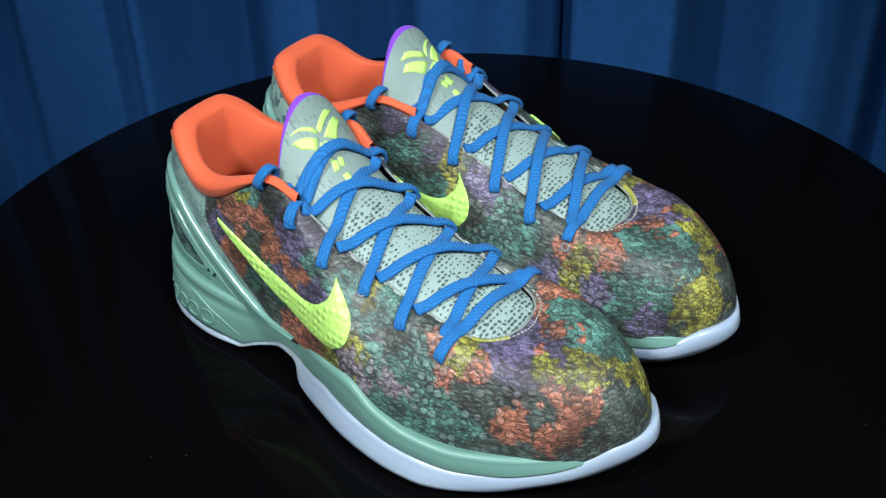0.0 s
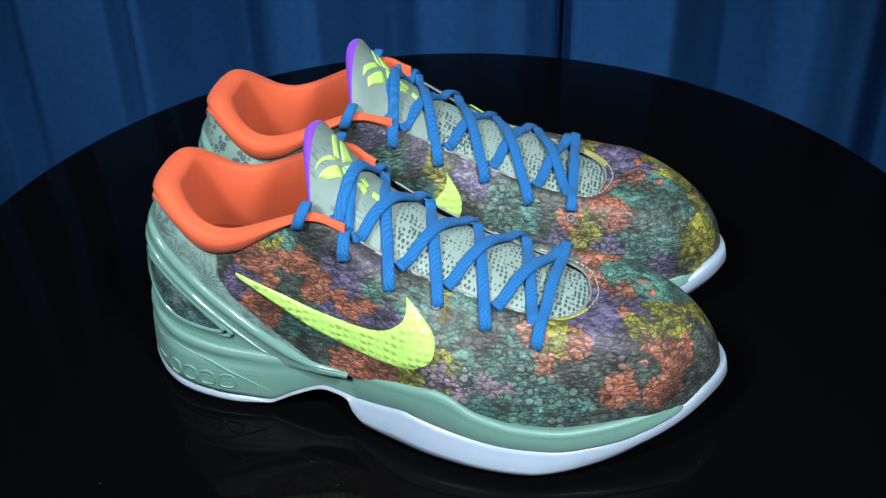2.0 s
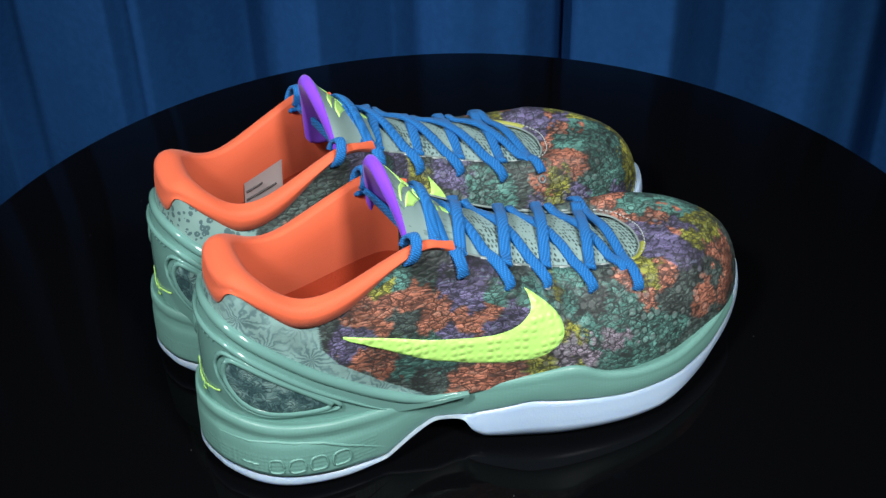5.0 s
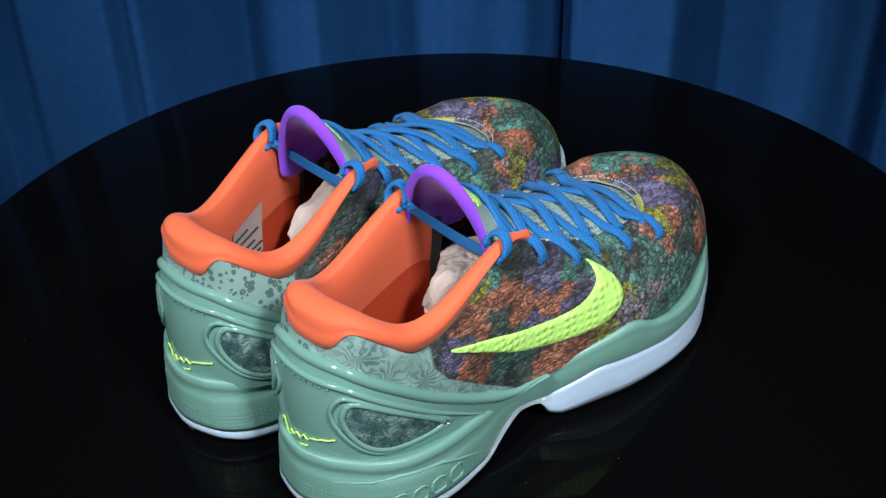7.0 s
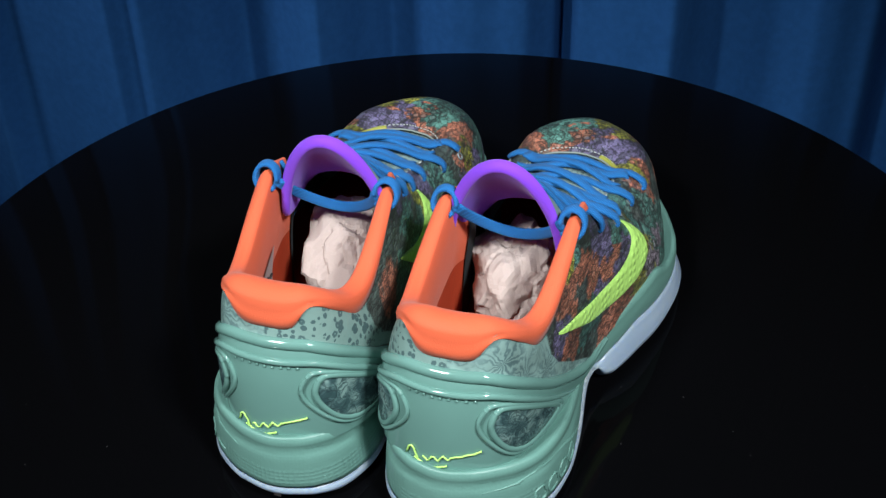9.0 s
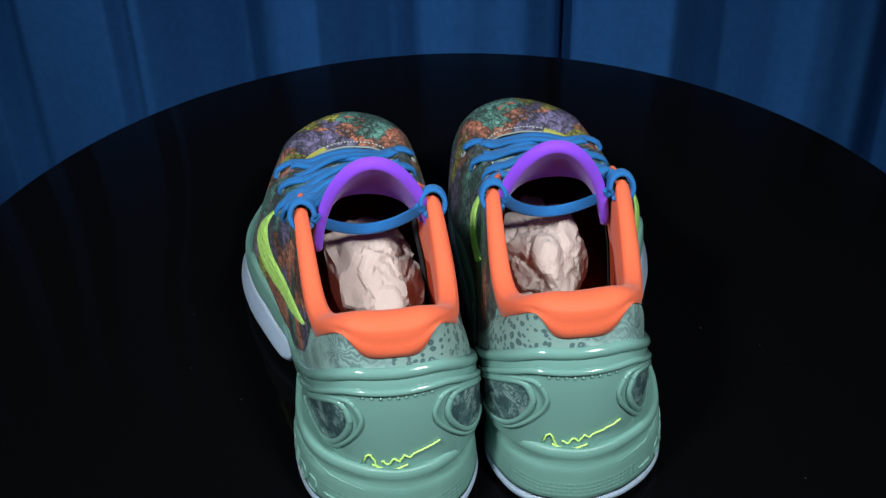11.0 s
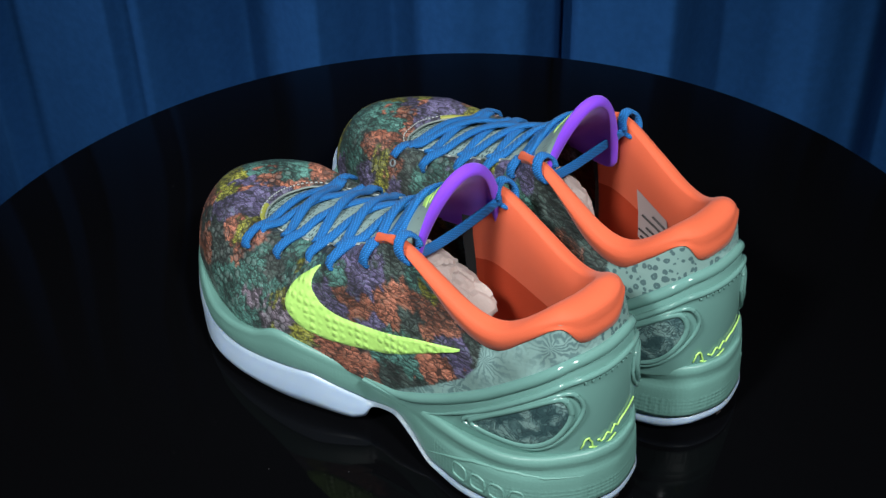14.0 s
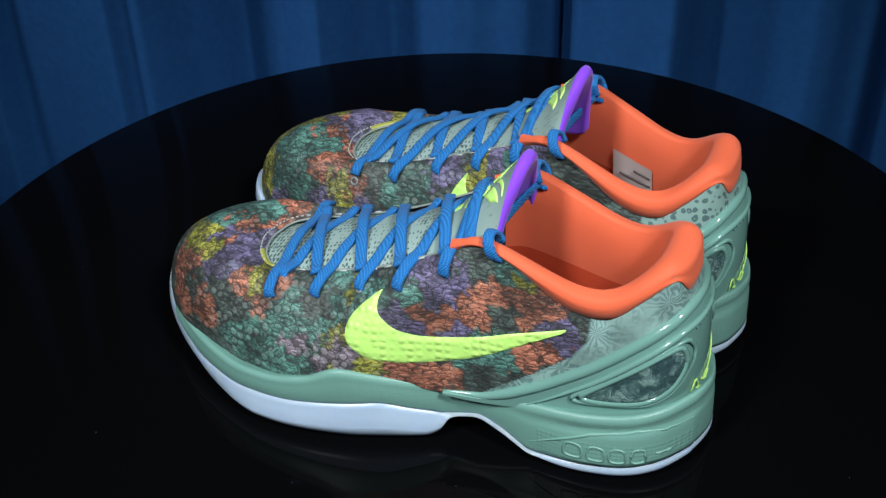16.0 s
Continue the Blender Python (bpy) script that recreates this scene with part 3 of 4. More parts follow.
def collar_grid():
    """The padded orange collar: over the edge, round the roll, and down the inside."""
    e = ring(EDGE_OUT + EDGE_IN)
    n = len(e)
    s = np.arange(n) / n * 28
    keep = np.where((s <= 7.75) | (s >= 20.25))[0]
    keep = np.concatenate([keep[keep > n // 2], keep[keep <= n // 2]])
    e = e[keep]
    back = np.exp(-((e[:, 0] + 138) / 16.0) ** 2) * (np.abs(e[:, 1] - 37) < 30)
    t = np.gradient(e, axis=0)[:, :2]
    out = np.column_stack([t[:, 1], -t[:, 0]])
    out /= np.linalg.norm(out, axis=1)[:, None]
    if out[len(e) // 2] @ np.array((-1.0, 0)) < 0:
        out = -out
    fwd = np.clip((e[:, 0] + 75) / 35, 0, 1)
    up = 103.8 - e[:, 2]
    rise = np.where(back > 0.02, back * np.maximum(up, 5) + (1 - back) * 4.6, 4.6) * (1 - fwd) + 3.0 * fwd
    bell = np.exp(-(np.arange(-26, 27) / 10.0) ** 2)
    bell /= bell.sum()
    flow = lambda a: np.convolve(np.pad(a, 26, mode="edge"), bell, "valid")
    lip = flow(e[:, 2] + rise)
    back = flow(back)
    rise = np.maximum(lip - e[:, 2], 2.6)
    out = np.column_stack([flow(out[:, 0]), flow(out[:, 1])])
    out /= np.linalg.norm(out, axis=1)[:, None]
    ends = np.clip(np.minimum(np.arange(len(e)), np.arange(len(e))[::-1]) / 18, 0, 1)
    thick = (4.0 - 1.9 * fwd + 4.0 * back) * (0.55 + 0.45 * ends)
    rows = []
    zero = np.zeros(len(e))

    def row(inset, dz):
        xy = e[:, :2] - out * np.asarray(inset).reshape(-1, 1)
        return np.column_stack([xy, e[:, 2] + dz])

    rows.append(row(-0.2 + zero, -1.6 + zero))
    rows.append(row(-1.1 + zero, -1.3 + zero))
    rows.append(row(-1.6 + 0.3 * back, 0.2 + 0.10 * rise))
    rows.append(row(-2.0 + 1.2 * back, 0.30 * rise))
    rows.append(row(-1.9 + 2.2 * back, 0.50 * rise))
    for a in np.linspace(25, 155, 9):
        c, q = math.cos(radians(a)), math.sin(radians(a))
        rows.append(row(thick * (0.75 - c) - 0.6 + 1.6 * back, rise - thick * 0.62 + thick * 0.82 * q))
    deep = 5.5 + 3.0 * np.exp(-((e[:, 0] + 118) / 22) ** 2) * (1 - back * 0.4)
    for k in (0.15, 0.3, 0.5, 0.7, 0.85, 1.0):
        z = (1 - k) * (e[:, 2] + rise - thick * 0.6) + k * 24.0
        inset = thick * 1.45 + deep * math.sin(math.pi * min(1, k * 1.9)) * 0.35 - 5.0 * k
        xy = e[:, :2] - out * inset.reshape(-1, 1)
        rows.append(np.column_stack([xy, z]))
    g = np.array(rows)
    calm = np.clip(np.minimum(np.arange(len(e)), np.arange(len(e))[::-1]) / 30, 0, 1)
    for i in range(2, len(g)):                          # the padding runs in soft curves
        w = calm * (0.55 if i < 10 else min(1, 0.6 + (i - 9) / 4))
        for axis in (0, 1, 2):
            g[i, :, axis] += w * (flow(flow(g[i, :, axis])) - g[i, :, axis])
    return g


# tongue: middle line, half width, how far the sides hang below the middle
TONGUE = [(86, 47, 57.5, 13, 2), (70, 47, 62.5, 18, 3), (34, 47, 75, 23.5, 7), (4, 46, 86, 24.5, 11), (-20, 44, 98, 25.5, 17), (-38, 41, 113, 26.5, 31),
          (-49, 39, 125, 28, 42), (-54, 39, 132, 27, 47)]


def tongue_mid(x):
    p = spline([q[:3] for q in TONGUE], 200)
    k = np.argsort(p[:, 0])
    return np.interp(x, p[k, 0], p[k, 1]), np.interp(x, p[k, 0], p[k, 2])


def tongue_grid(rows=90, cols=61):
    """The tongue's face and its normals; rows from the toe up to the top edge."""
    p = spline(TONGUE, rows)
    a = np.linspace(-1, 1, cols)
    q = np.sin(a * 1.5) / math.sin(1.5)
    drop = (1 - np.cos(a * 1.5)) / (1 - math.cos(1.5))
    g = np.empty((rows, cols, 3))
    g[:, :, 0] = p[:, 0:1] + 4.0 * np.clip(-p[:, 0:1] / 60, 0, 1) * drop
    g[:, :, 1] = p[:, 1:2] + p[:, 3:4] * q
    g[:, :, 2] = p[:, 2:3] - p[:, 4:5] * drop
    n = np.cross(np.gradient(g, axis=1), np.gradient(g, axis=0))
    n /= np.linalg.norm(n, axis=2)[..., None] + 1e-9
    if n[20, 30, 2] < 0:
        n = -n
    return g, n


TG, TN = tongue_grid()


def over_tongue(x, y):
    """Height of the tongue's face above (x, y)."""
    d = (TG[:, :, 0] - x) ** 2 + (TG[:, :, 1] - y) ** 2
    i = np.argmin(d)
    return TG.reshape(-1, 3)[i, 2], TN.reshape(-1, 3)[i]


def eyelets():
    """Five holes a side: outer and inner, from the ankle to the toe."""
    outer = [(-33, 92), (-11.5, 81.5), (10, 73), (33, 65.5), (57, 60)]
    inner = [(-31, 93), (-8, 82), (16, 73), (40, 65), (63, 59)]
    return [on_upper([x], [z])[0] for x, z in outer], [on_upper([x], [z], inner=True)[0] for x, z in inner]


def across(a, b, lift=2.6, count=30):
    """A lace's path from one place over the tongue to another, with the band's normals."""
    a, b = np.asarray(a, float), np.asarray(b, float)
    t = np.linspace(0, 1, count)
    p = a + (b - a) * t[:, None]
    n = np.empty((count, 3))
    flat = UPPER[60:].reshape(-1, 3)
    bow = 3.0 * np.sin(np.pi * t)
    for i in range(count):
        z, nn = over_tongue(p[i, 0], p[i, 1])
        w = math.sin(math.pi * t[i]) ** 0.6
        p[i, 2] = max(p[i, 2] + bow[i] * 0.8, z * w + p[i, 2] * (1 - w) + lift * (0.35 + 0.65 * w))
        near = flat[(np.abs(flat[:, 0] - p[i, 0]) < 2.0) & (np.abs(flat[:, 1] - p[i, 1]) < 2.0)]
        if len(near):
            p[i, 2] = max(p[i, 2], near[:, 2].max() + 0.9)
        n[i] = nn * w + np.array((0.2, (p[i, 1] - 46) / 45, 0.8)) * (1 - w) + np.array((0, 0, 0.35))
    for _ in range(3):
        p[1:-1] = (p[:-2] + 2 * p[1:-1] + p[2:]) / 4
        n[1:-1] = (n[:-2] + 2 * n[1:-1] + n[2:]) / 4
    return p, n / np.linalg.norm(n, axis=1)[:, None]


def swoosh_outline(s):
    """Upper and lower edge of the curved side mark at s from the tail to the front, as (x, z)."""
    low = spline([(-90, 72.2), (-72, 63), (-48, 51.3), (-23, 45.7), (-4, 45.9), (7.5, 51.5), (11.3, 58), (9.0, 66), (-3.2, 77.4)], 200)
    top = spline([(-90, 73.4), (-67, 67.8), (-47, 62.3), (-27, 60.4), (-14, 62.3), (-6.5, 67), (-3.6, 70.2), (-2.8, 74), (-3.6, 77.8)], 200)
    k = np.clip(np.asarray(s) * 199, 0, 199)
    i = np.floor(k).astype(int).clip(0, 198)
    f = (k - i)[:, None]
    return low[i] * (1 - f) + low[i + 1] * f, top[i] * (1 - f) + top[i + 1] * f


def swoosh_grid(inner, n=64, m=10, lift=0.9):
    lo, hi = swoosh_outline(np.linspace(0, 1, n))
    r = np.linspace(0, 1, m)[:, None, None]
    xz = lo * (1 - r) + hi * r
    if inner:
        xz = (xz - (-3.4, 77.6)) * (0.6, 0.9) + (-3.4, 77.6)
    h = np.full((m, n), lift)
    h[0], h[-1], h[:, 0], h[:, -1] = 0.05, 0.05, 0.05, 0.05
    x, z = xz[..., 0].ravel(), xz[..., 1].ravel()
    base, top = on_upper(x, z, inner, 0.0), on_upper(x, z, inner, 1.0)
    return (base + (top - base) * h.reshape(-1, 1)).reshape(m, n, 3)


RIM = [(-146, 84), (-135, 83), (-126, 75), (-104, 57), (-84, 43.5), (-66, 34.5), (-54, 30)]


def on_back(v, z, lift=0.0):
    """The place on the heel's back at (across, up)."""
    flat = UPPER[:, :, 0] < -112
    pts, nrm = UPPER[flat], UNORM[flat]
    res = []
    for a, b in zip(np.ravel(v), np.ravel(z)):
        k = np.argsort((pts[:, 1] - a) ** 2 + (pts[:, 2] - b) ** 2)[:6]
        res.append(pts[k].mean(0) + nrm[k].mean(0) * lift)
    return np.array(res)


def part(name, geo, mat, parent, label="", side=1, smooth=True):
    v, f = geo
    v = np.array(v, float)
    v[:, 0] = np.interp(v[:, 0], LAST, LENGTH)
    v = (v - (0, MID, 0)) * 0.001
    return mesh_object(name, v, f, mat, parent, label, smooth, side)


def heel_band(count, low, high, lift):
    """A band round the heel on the upper, between two heights along the shoe."""
    j = np.arange(NRING)
    out = []
    for c in np.concatenate([j[NRING // 2:], j[:NRING // 2]]):
        col, nr = UPPER[:, c], UNORM[:, c]
        if col[0, 0] > -30:
            continue
        z = col[:, 2]
        lo = np.argmax(z >= low)
        over = np.where(z >= table(col[:, 0], high))[0]
        hi = over[0] if len(over) else len(z) - 1
        if hi - lo < 2:
            continue
        k = np.linspace(lo, hi, count)
        i = np.floor(k).astype(int).clip(0, len(z) - 2)
        f = (k - i)[:, None]
        p = col[i] * (1 - f) + col[i + 1] * f
        n = nr[i] * (1 - f) + nr[i + 1] * f
        out.append(p + n * lift(np.linspace(0, 1, count))[:, None])
    out = np.array(out)
    calm = np.exp(-(np.arange(-8, 9) / 4.0) ** 2)
    calm /= calm.sum()
    for r in range(out.shape[1]):
        for axis in (0, 1, 2):
            out[:, r, axis] = np.convolve(np.pad(out[:, r, axis], 8, mode="reflect", reflect_type="odd"), calm, "valid")
    return out.transpose(1, 0, 2)


def blob(points, inner, lift, rings=(1.0, 0.97, 0.8, 0.55, 0.3, 0.02), count=48):
    """A smooth closed patch on the upper's side, drawn by its outline in (x, z)."""
    o = spline(points, count, closed=True)
    c = o.mean(0)
    g = []
    for k, r in enumerate(rings):
        q = c + (o - c) * r
        g.append(on_upper(q[:, 0], q[:, 1], inner, lift if k else lift - 0.8))
    return np.array(g)


def tongue_place(s, a, lift):
    """A place on the tongue's face: s from toe to top, a across, both 0..1."""
    i, j = s * (TG.shape[0] - 1), a * (TG.shape[1] - 1)
    i0, j0 = min(int(i), TG.shape[0] - 2), min(int(j), TG.shape[1] - 2)
    return TG[i0, j0] * (1 - (i - i0)) * (1 - (j - j0)) + TG[i0 + 1, j0] * (i - i0) * (1 - (j - j0)) \
        + TG[i0, j0 + 1] * (1 - (i - i0)) * (j - j0) + TG[i0 + 1, j0 + 1] * (i - i0) * (j - j0) + TN[i0, j0] * lift


def tongue_facet(corners, lift=0.4):
    """A thin four-sided badge piece on the tongue, corners in (s, a)."""
    c = np.array(corners, float)
    c = c.mean(0) + (c - c.mean(0)) * 1.04
    n = 6
    g = np.empty((n + 2, n + 2, 3))
    for i in range(n + 2):
        for j in range(n + 2):
            u, w = min(max((i - 1) / (n - 1), 0), 1), min(max((j - 1) / (n - 1), 0), 1)
            q = (c[0] * (1 - u) + c[1] * u) * (1 - w) + (c[3] * (1 - u) + c[2] * u) * w
            rim = i in (0, n + 1) or j in (0, n + 1)
            g[i, j] = tongue_place(q[0], q[1], -0.3 if rim else lift)
    return sheet(g)


def on_sole(x, z, lift):
    mid = SOLE_GRIDS[0]
    pts = mid[3:-2][:, :, :][mid[3:-2][:, :, 1] > 45]
    cen = np.array((-60.0, 40.0, 0))
    res = []
    for a, b in zip(np.ravel(x), np.ravel(z)):
        d = (pts[:, 0] - a) ** 2 + (pts[:, 2] - b) ** 2
        k = np.argsort(d)[:6]
        p = pts[k].mean(0)
        res.append((a, p[1] + lift, b))
    return np.array(res)


SOLE_GRIDS = sole_grids()


def sneaker(side):
    """One low basketball shoe, with all its parts; side -1 is a right shoe."""
    shoe = new("sneaker")
    P = lambda name, geo, mat, parent=shoe, label="", smooth=True: part(name, geo, mat, parent, label, side, smooth)
    mid, outs = SOLE_GRIDS
    taper = lambda q: np.minimum(1, np.minimum(np.arange(len(q)), np.arange(len(q))[::-1]) / 14 + 0.12)
    midsole = P("midsole", sheet(mid, closed=True, flip=True), M["midsole"], label="sea-green moulded foam midsole")
    outsole = P("outsole", sheet(outs, closed=True, flip=True), M["outsole"], label="milky icy-blue rubber outsole")
    slit = [(-152.8, 34.5 + dy, 4.5 + dz) for dz in (0, 3.2) for dy in (0, 3.2)] + [(-150, 34.5 + dy, 4.5 + dz) for dz in (0, 3.2) for dy in (0, 3.2)]
    P("outsole_slit", (slit, [(0, 1, 3, 2), (4, 6, 7, 5), (0, 4, 5, 1), (1, 5, 7, 3), (3, 7, 6, 2), (2, 6, 4, 0)]), M["label_ink"], outsole, "dark slit in the outsole", False)
    # raised outlined blocks on the heel's outer side
    for x0, x1 in ((-129, -124), (-121, -115), (-112, -105.5), (-102, -95)):
        box = spline([(x0, 12), (x0 + 0.5, 18), (x1 - 0.5, 18.4), (x1, 12.4)], 32, closed=True)
        p = on_sole(box[:, 0], box[:, 1], 0.1)
        P("raised_block", tube(np.vstack([p, p[:1]]), 0.55, 6), M["midsole"], midsole)
    bar = on_sole(np.linspace(-139, -133, 8), np.linspace(15.5, 15.5, 8), 0.1)
    P("raised_block", tube(bar, 0.6, 6), M["midsole"], midsole)
    x = np.linspace(-149, -72, 40)
    sweep = table(x, [(-150, 27), (-125, 28), (-105, 25), (-88, 17), (-72, 9)])
    P("moulded_crease", tube(on_sole(x, sweep, -0.1), 0.8 * taper(x), 8), M["midsole"], midsole)
    upper = P("upper", sheet(UPPER, closed=True), M["upper"], label="scaly upper printed in patches of teal, purple, orange and yellow")
    colour, heel, pebble = upper_print(UPPER.reshape(-1, 3))
    paint(upper, "print", colour)
    paint(upper, "zone", np.column_stack([heel, pebble, UPPER.reshape(-1, 3)[:, 1] < 38]))
    collar_g = collar_grid()
    collar = P("collar", sheet(collar_g[:17]), M["orange"], label="padded bright orange collar and lining")
    o = ring(FOOT)
    ins = np.array([np.column_stack([o * k + np.array([-20.0, 42.0]) * (1 - k), np.full(len(o), 27.0 - 1.5 * (1 - k))]) for k in (0.95, 0.6, 0.02)])
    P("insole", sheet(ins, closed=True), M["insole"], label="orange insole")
    # bottom of the same orange lining; its shade is painted by the darker material
    P("shaded_lining", sheet(collar_g[16:]), M["insole"], collar, "orange lining inside the heel, darkened as if in shade")
    for cols in ([j for j in range(collar_g.shape[1]) if collar_g[-1, j, 0] > -37 and (collar_g[-1, j, 1] < 40) == inner] for inner in (False, True)):
        lin = collar_g[14:, cols]
        toward = np.array((0, np.sign(40 - lin[0, :, 1].mean()), 0))
        P("lining", sheet(lin + toward * 0.9 + np.array((0, 0, -1.5))), M["lining"], collar, "dark grey lining cloth")
    # size label inside the outer wall
    inner_rows = collar_g[15:18]
    cols = [j for j in range(inner_rows.shape[1]) if -90 < collar_g[15, j, 0] < -66 and collar_g[15, j, 1] > 45]
    lab = inner_rows[:, cols] - np.array((0, 1.0, 0))
    label = P("size_label", sheet(lab), M["label"], collar, "small grey printed size label")
    for k, r, cut in ((0, 0.45, 9), (0, 0.85, 3), (1, 0.25, 5), (1, 0.55, 1), (1, 0.8, 2)):
        line = lab[k] * (1 - r) + lab[k + 1] * r - np.array((0, 0.9, 0))
        P("printed_line", tube(line[1:max(4, len(line) - cut)], 0.55, 5), M["label_ink"], label)
    # tongue
    g = TG
    tongue = P("tongue", sheet(g), M["tongue"], label="grey-green tongue, meshed below and padded above")
    s = np.repeat(np.linspace(0, 1, g.shape[0]), g.shape[1])
    paint(tongue, "zone", np.column_stack([np.clip((0.56 - s) / 0.04, 0, 1), 0 * s, 0 * s]))
    deep = np.interp(np.arange(len(g)), [0, 40, 62, len(g) - 1], [2, 3.5, 5.5, 6])[:, None] * np.cos(np.linspace(-1, 1, g.shape[1]) * 1.15)[None] ** 0.5
    back = g - TN * deep[..., None]
    P("tongue_lining", sheet(back[44:]), M["purple"], tongue, "purple knitted tongue lining")
    P("tongue_back", sheet(back[8:45]), M["eyelet"], tongue, "dark grey underside of the tongue")
    # rolled edge from the face round to the lining
    rim = np.vstack([g[50:, 0], g[-1], g[50:, -1][::-1]])
    rback = np.vstack([back[50:, 0], back[-1], back[50:, -1][::-1]])
    away = np.vstack([g[50:, 0] - g[50:, 2], g[-1] - g[-4], (g[50:, -1] - g[50:, -3])[::-1]])
    away /= np.linalg.norm(away, axis=1)[:, None] + 1e-9
    rolled = np.array([(rim + rback) / 2 + (rim - rback) / 2 * math.cos(a) * 1.02 + away * 2.4 * math.sin(a) for a in np.linspace(0, math.pi, 11)])
    P("binding", sheet(rolled), M["purple"], tongue, "purple padded tongue binding")
    for corners in BADGE:
        P("badge_piece", tongue_facet(corners), M["lime_flat"], tongue, "lime badge piece")
    # curved marks on both sides
    for inner in (False, True):
        P("side_mark", sheet(swoosh_grid(inner)), M["lime"], upper, "lime curved side mark with a scaly surface")
    # heel counter
    cup = heel_band(16, 27.5, RIM, lambda k: 1.7 * np.minimum(1, 6 * (1 - k)) ** 0.5 + 0.3)
    counter = P("heel_counter", sheet(cup), M["counter"], label="glossy sea-green moulded heel counter")
    P("counter_rib", tube(cup[-1][::2], 2.7 * taper(cup[-1][::2]), 10), M["counter"], counter)
    low = [(x, z - 7.5) for x, z in RIM]
    rib = heel_band(6, 27.5, low, lambda k: 2.4 + 0 * k)
    P("counter_rib", tube(rib[-1][::2], 1.5 * taper(rib[-1][::2]), 8), M["counter"], counter)
    shape = [(-135, 67), (-137, 58), (-132, 46), (-121, 40), (-99, 40.5), (-106, 48), (-121, 59.5), (-131, 67)]
    for inner in (False, True):
        w = P("counter_window", sheet(blob(shape, inner, 3.0), closed=True), M["window"], counter, "dark printed window in the heel counter")
        for grow, thick in ((1.04, 1.5), (1.2, 1.1)):
            o2 = spline(shape, 64, closed=True)
            c = o2.mean(0)
            q = c + (o2 - c) * grow
            p = on_upper(np.maximum(q[:, 0], -143), np.maximum(q[:, 1], 38), inner, 2.4)
            for _ in range(6):
                p = (np.roll(p, 1, 0) + 2 * p + np.roll(p, -1, 0)) / 4
            P("window_rim", tube(np.vstack([p, p[:2]]), thick, 8), M["counter"], w)
    # scribble across the heel: plain strokes
    f = 1 if side < 0 else -1
    w = np.linspace(-17, 19, 40)
    strokes = [(w[8:], 40 + 0.28 * w[8:] + 1.2 * np.sin(w[8:] * 1.2) * (w[8:] < 6)), (np.linspace(-18, -9, 12), 37 + 5 * np.sin(np.linspace(0, 5, 12))),
               (np.linspace(-14, 3, 16), 36.5 - 2.5 * np.sin(np.linspace(0, 3.1, 16)))]
    for a, b in strokes:
        P("scribble_stroke", tube(on_back(37 + f * a * 0.8, b + 3, 2.5), 0.42, 6), M["lime_flat"], counter, "thin lime stroke")
    for k in range(9):
        P("counter_stud", tube(on_back(37 + np.array((-0.5, 0.5)) + (k - 4) * 3.2, [73.5, 73.5], 2.0), 0.75, 6), M["counter"], counter)
    # eyelets, stitching and edge of the eyestay
    out_e, in_e = eyelets()
    for e, inner in ((out_e, False), (in_e, True)):
        for p in e:
            q = [on_upper([p[0] + 1.9 * math.cos(a)], [p[2] + 1.6 * math.sin(a)], inner, 0.5)[0] for a in np.linspace(0, 6.2832, 15)]
            P("eyelet", tube(q, 0.6, 6), M["eyelet"], upper)
    edge = ring(EDGE_OUT + EDGE_IN)
    k0, k1 = int(8.0 / 28 * NRING), int(20.0 / 28 * NRING)
    P("eyestay_edge", tube(edge[k0:k1:2] + (0, 0, 0.2), 0.55, 6), M["edge"], upper, "pale cut edge of the eyestay")
    k2, k3 = int(11.0 / 28 * NRING), int(12.5 / 28 * NRING)
    P("throat_trim", tube(edge[k2:k3] + (1.8, 1.2, -0.3), 1.9, 8), M["trim"], upper, "yellow trim at the front of the lacing")
    dashes = []
    row = UPPER[-5] + UNORM[-5] * 0.25
    for k in range(k0 + 4, k1 - 4, 4):
        dashes.append(tube(row[k:k + 3], 0.35, 5))
    tagged(P("stitching", join(*dashes), M["stitch"], upper, "pale stitches along the eyestay"), kind="stuff")
    # laces: each comes out of an eyelet and dives under the other side half a row up
    def under(e, i):
        a = e[i]
        b = e[i - 1] if i > 0 else e[0] + (e[0] - e[1]) * 0.38
        m = a * 0.14 + b * 0.86
        return np.array((m[0], 46 + (m[1] - 46) * 0.80, m[2] + 2.5))
    runs = [(out_e[4], in_e[4], 3.4)]
    for i in range(4, -1, -1):
        start = (out_e[i], in_e[i]) if i < 4 else (out_e[4] + (-3, -8, 1.5), in_e[4] + (-3, 8, 1.5))
        runs.append((start[0], under(in_e, i), 2.0))
        runs.append((start[1], under(out_e, i), 4.0))
    flat_p, flat_n = UPPER[50:].reshape(-1, 3), UNORM[50:].reshape(-1, 3)
    for a, b, lift in runs:
        way = (a - b) / np.linalg.norm(a - b)
        skin = flat_n[np.argmin(((flat_p - a) ** 2).sum(1))]
        p, n = across(a + skin * 1.5 - way * 1.0, b, lift)
        p = np.vstack([a - skin * 2.2 + way * 1.2, a - skin * 0.2 + way * 1.4, a + skin * 0.9 + way * 0.7, p])
        n = np.vstack([skin * 0.2 + way, skin * 0.6 + way * 0.8, skin + way * 0.3, n])
        P("lace", tube(p, 1.2, 12, 2.4, n), M["lace"], label="flat blue braided lace")
    # the lace's loops round the collar and the run behind the tongue
    ends = []
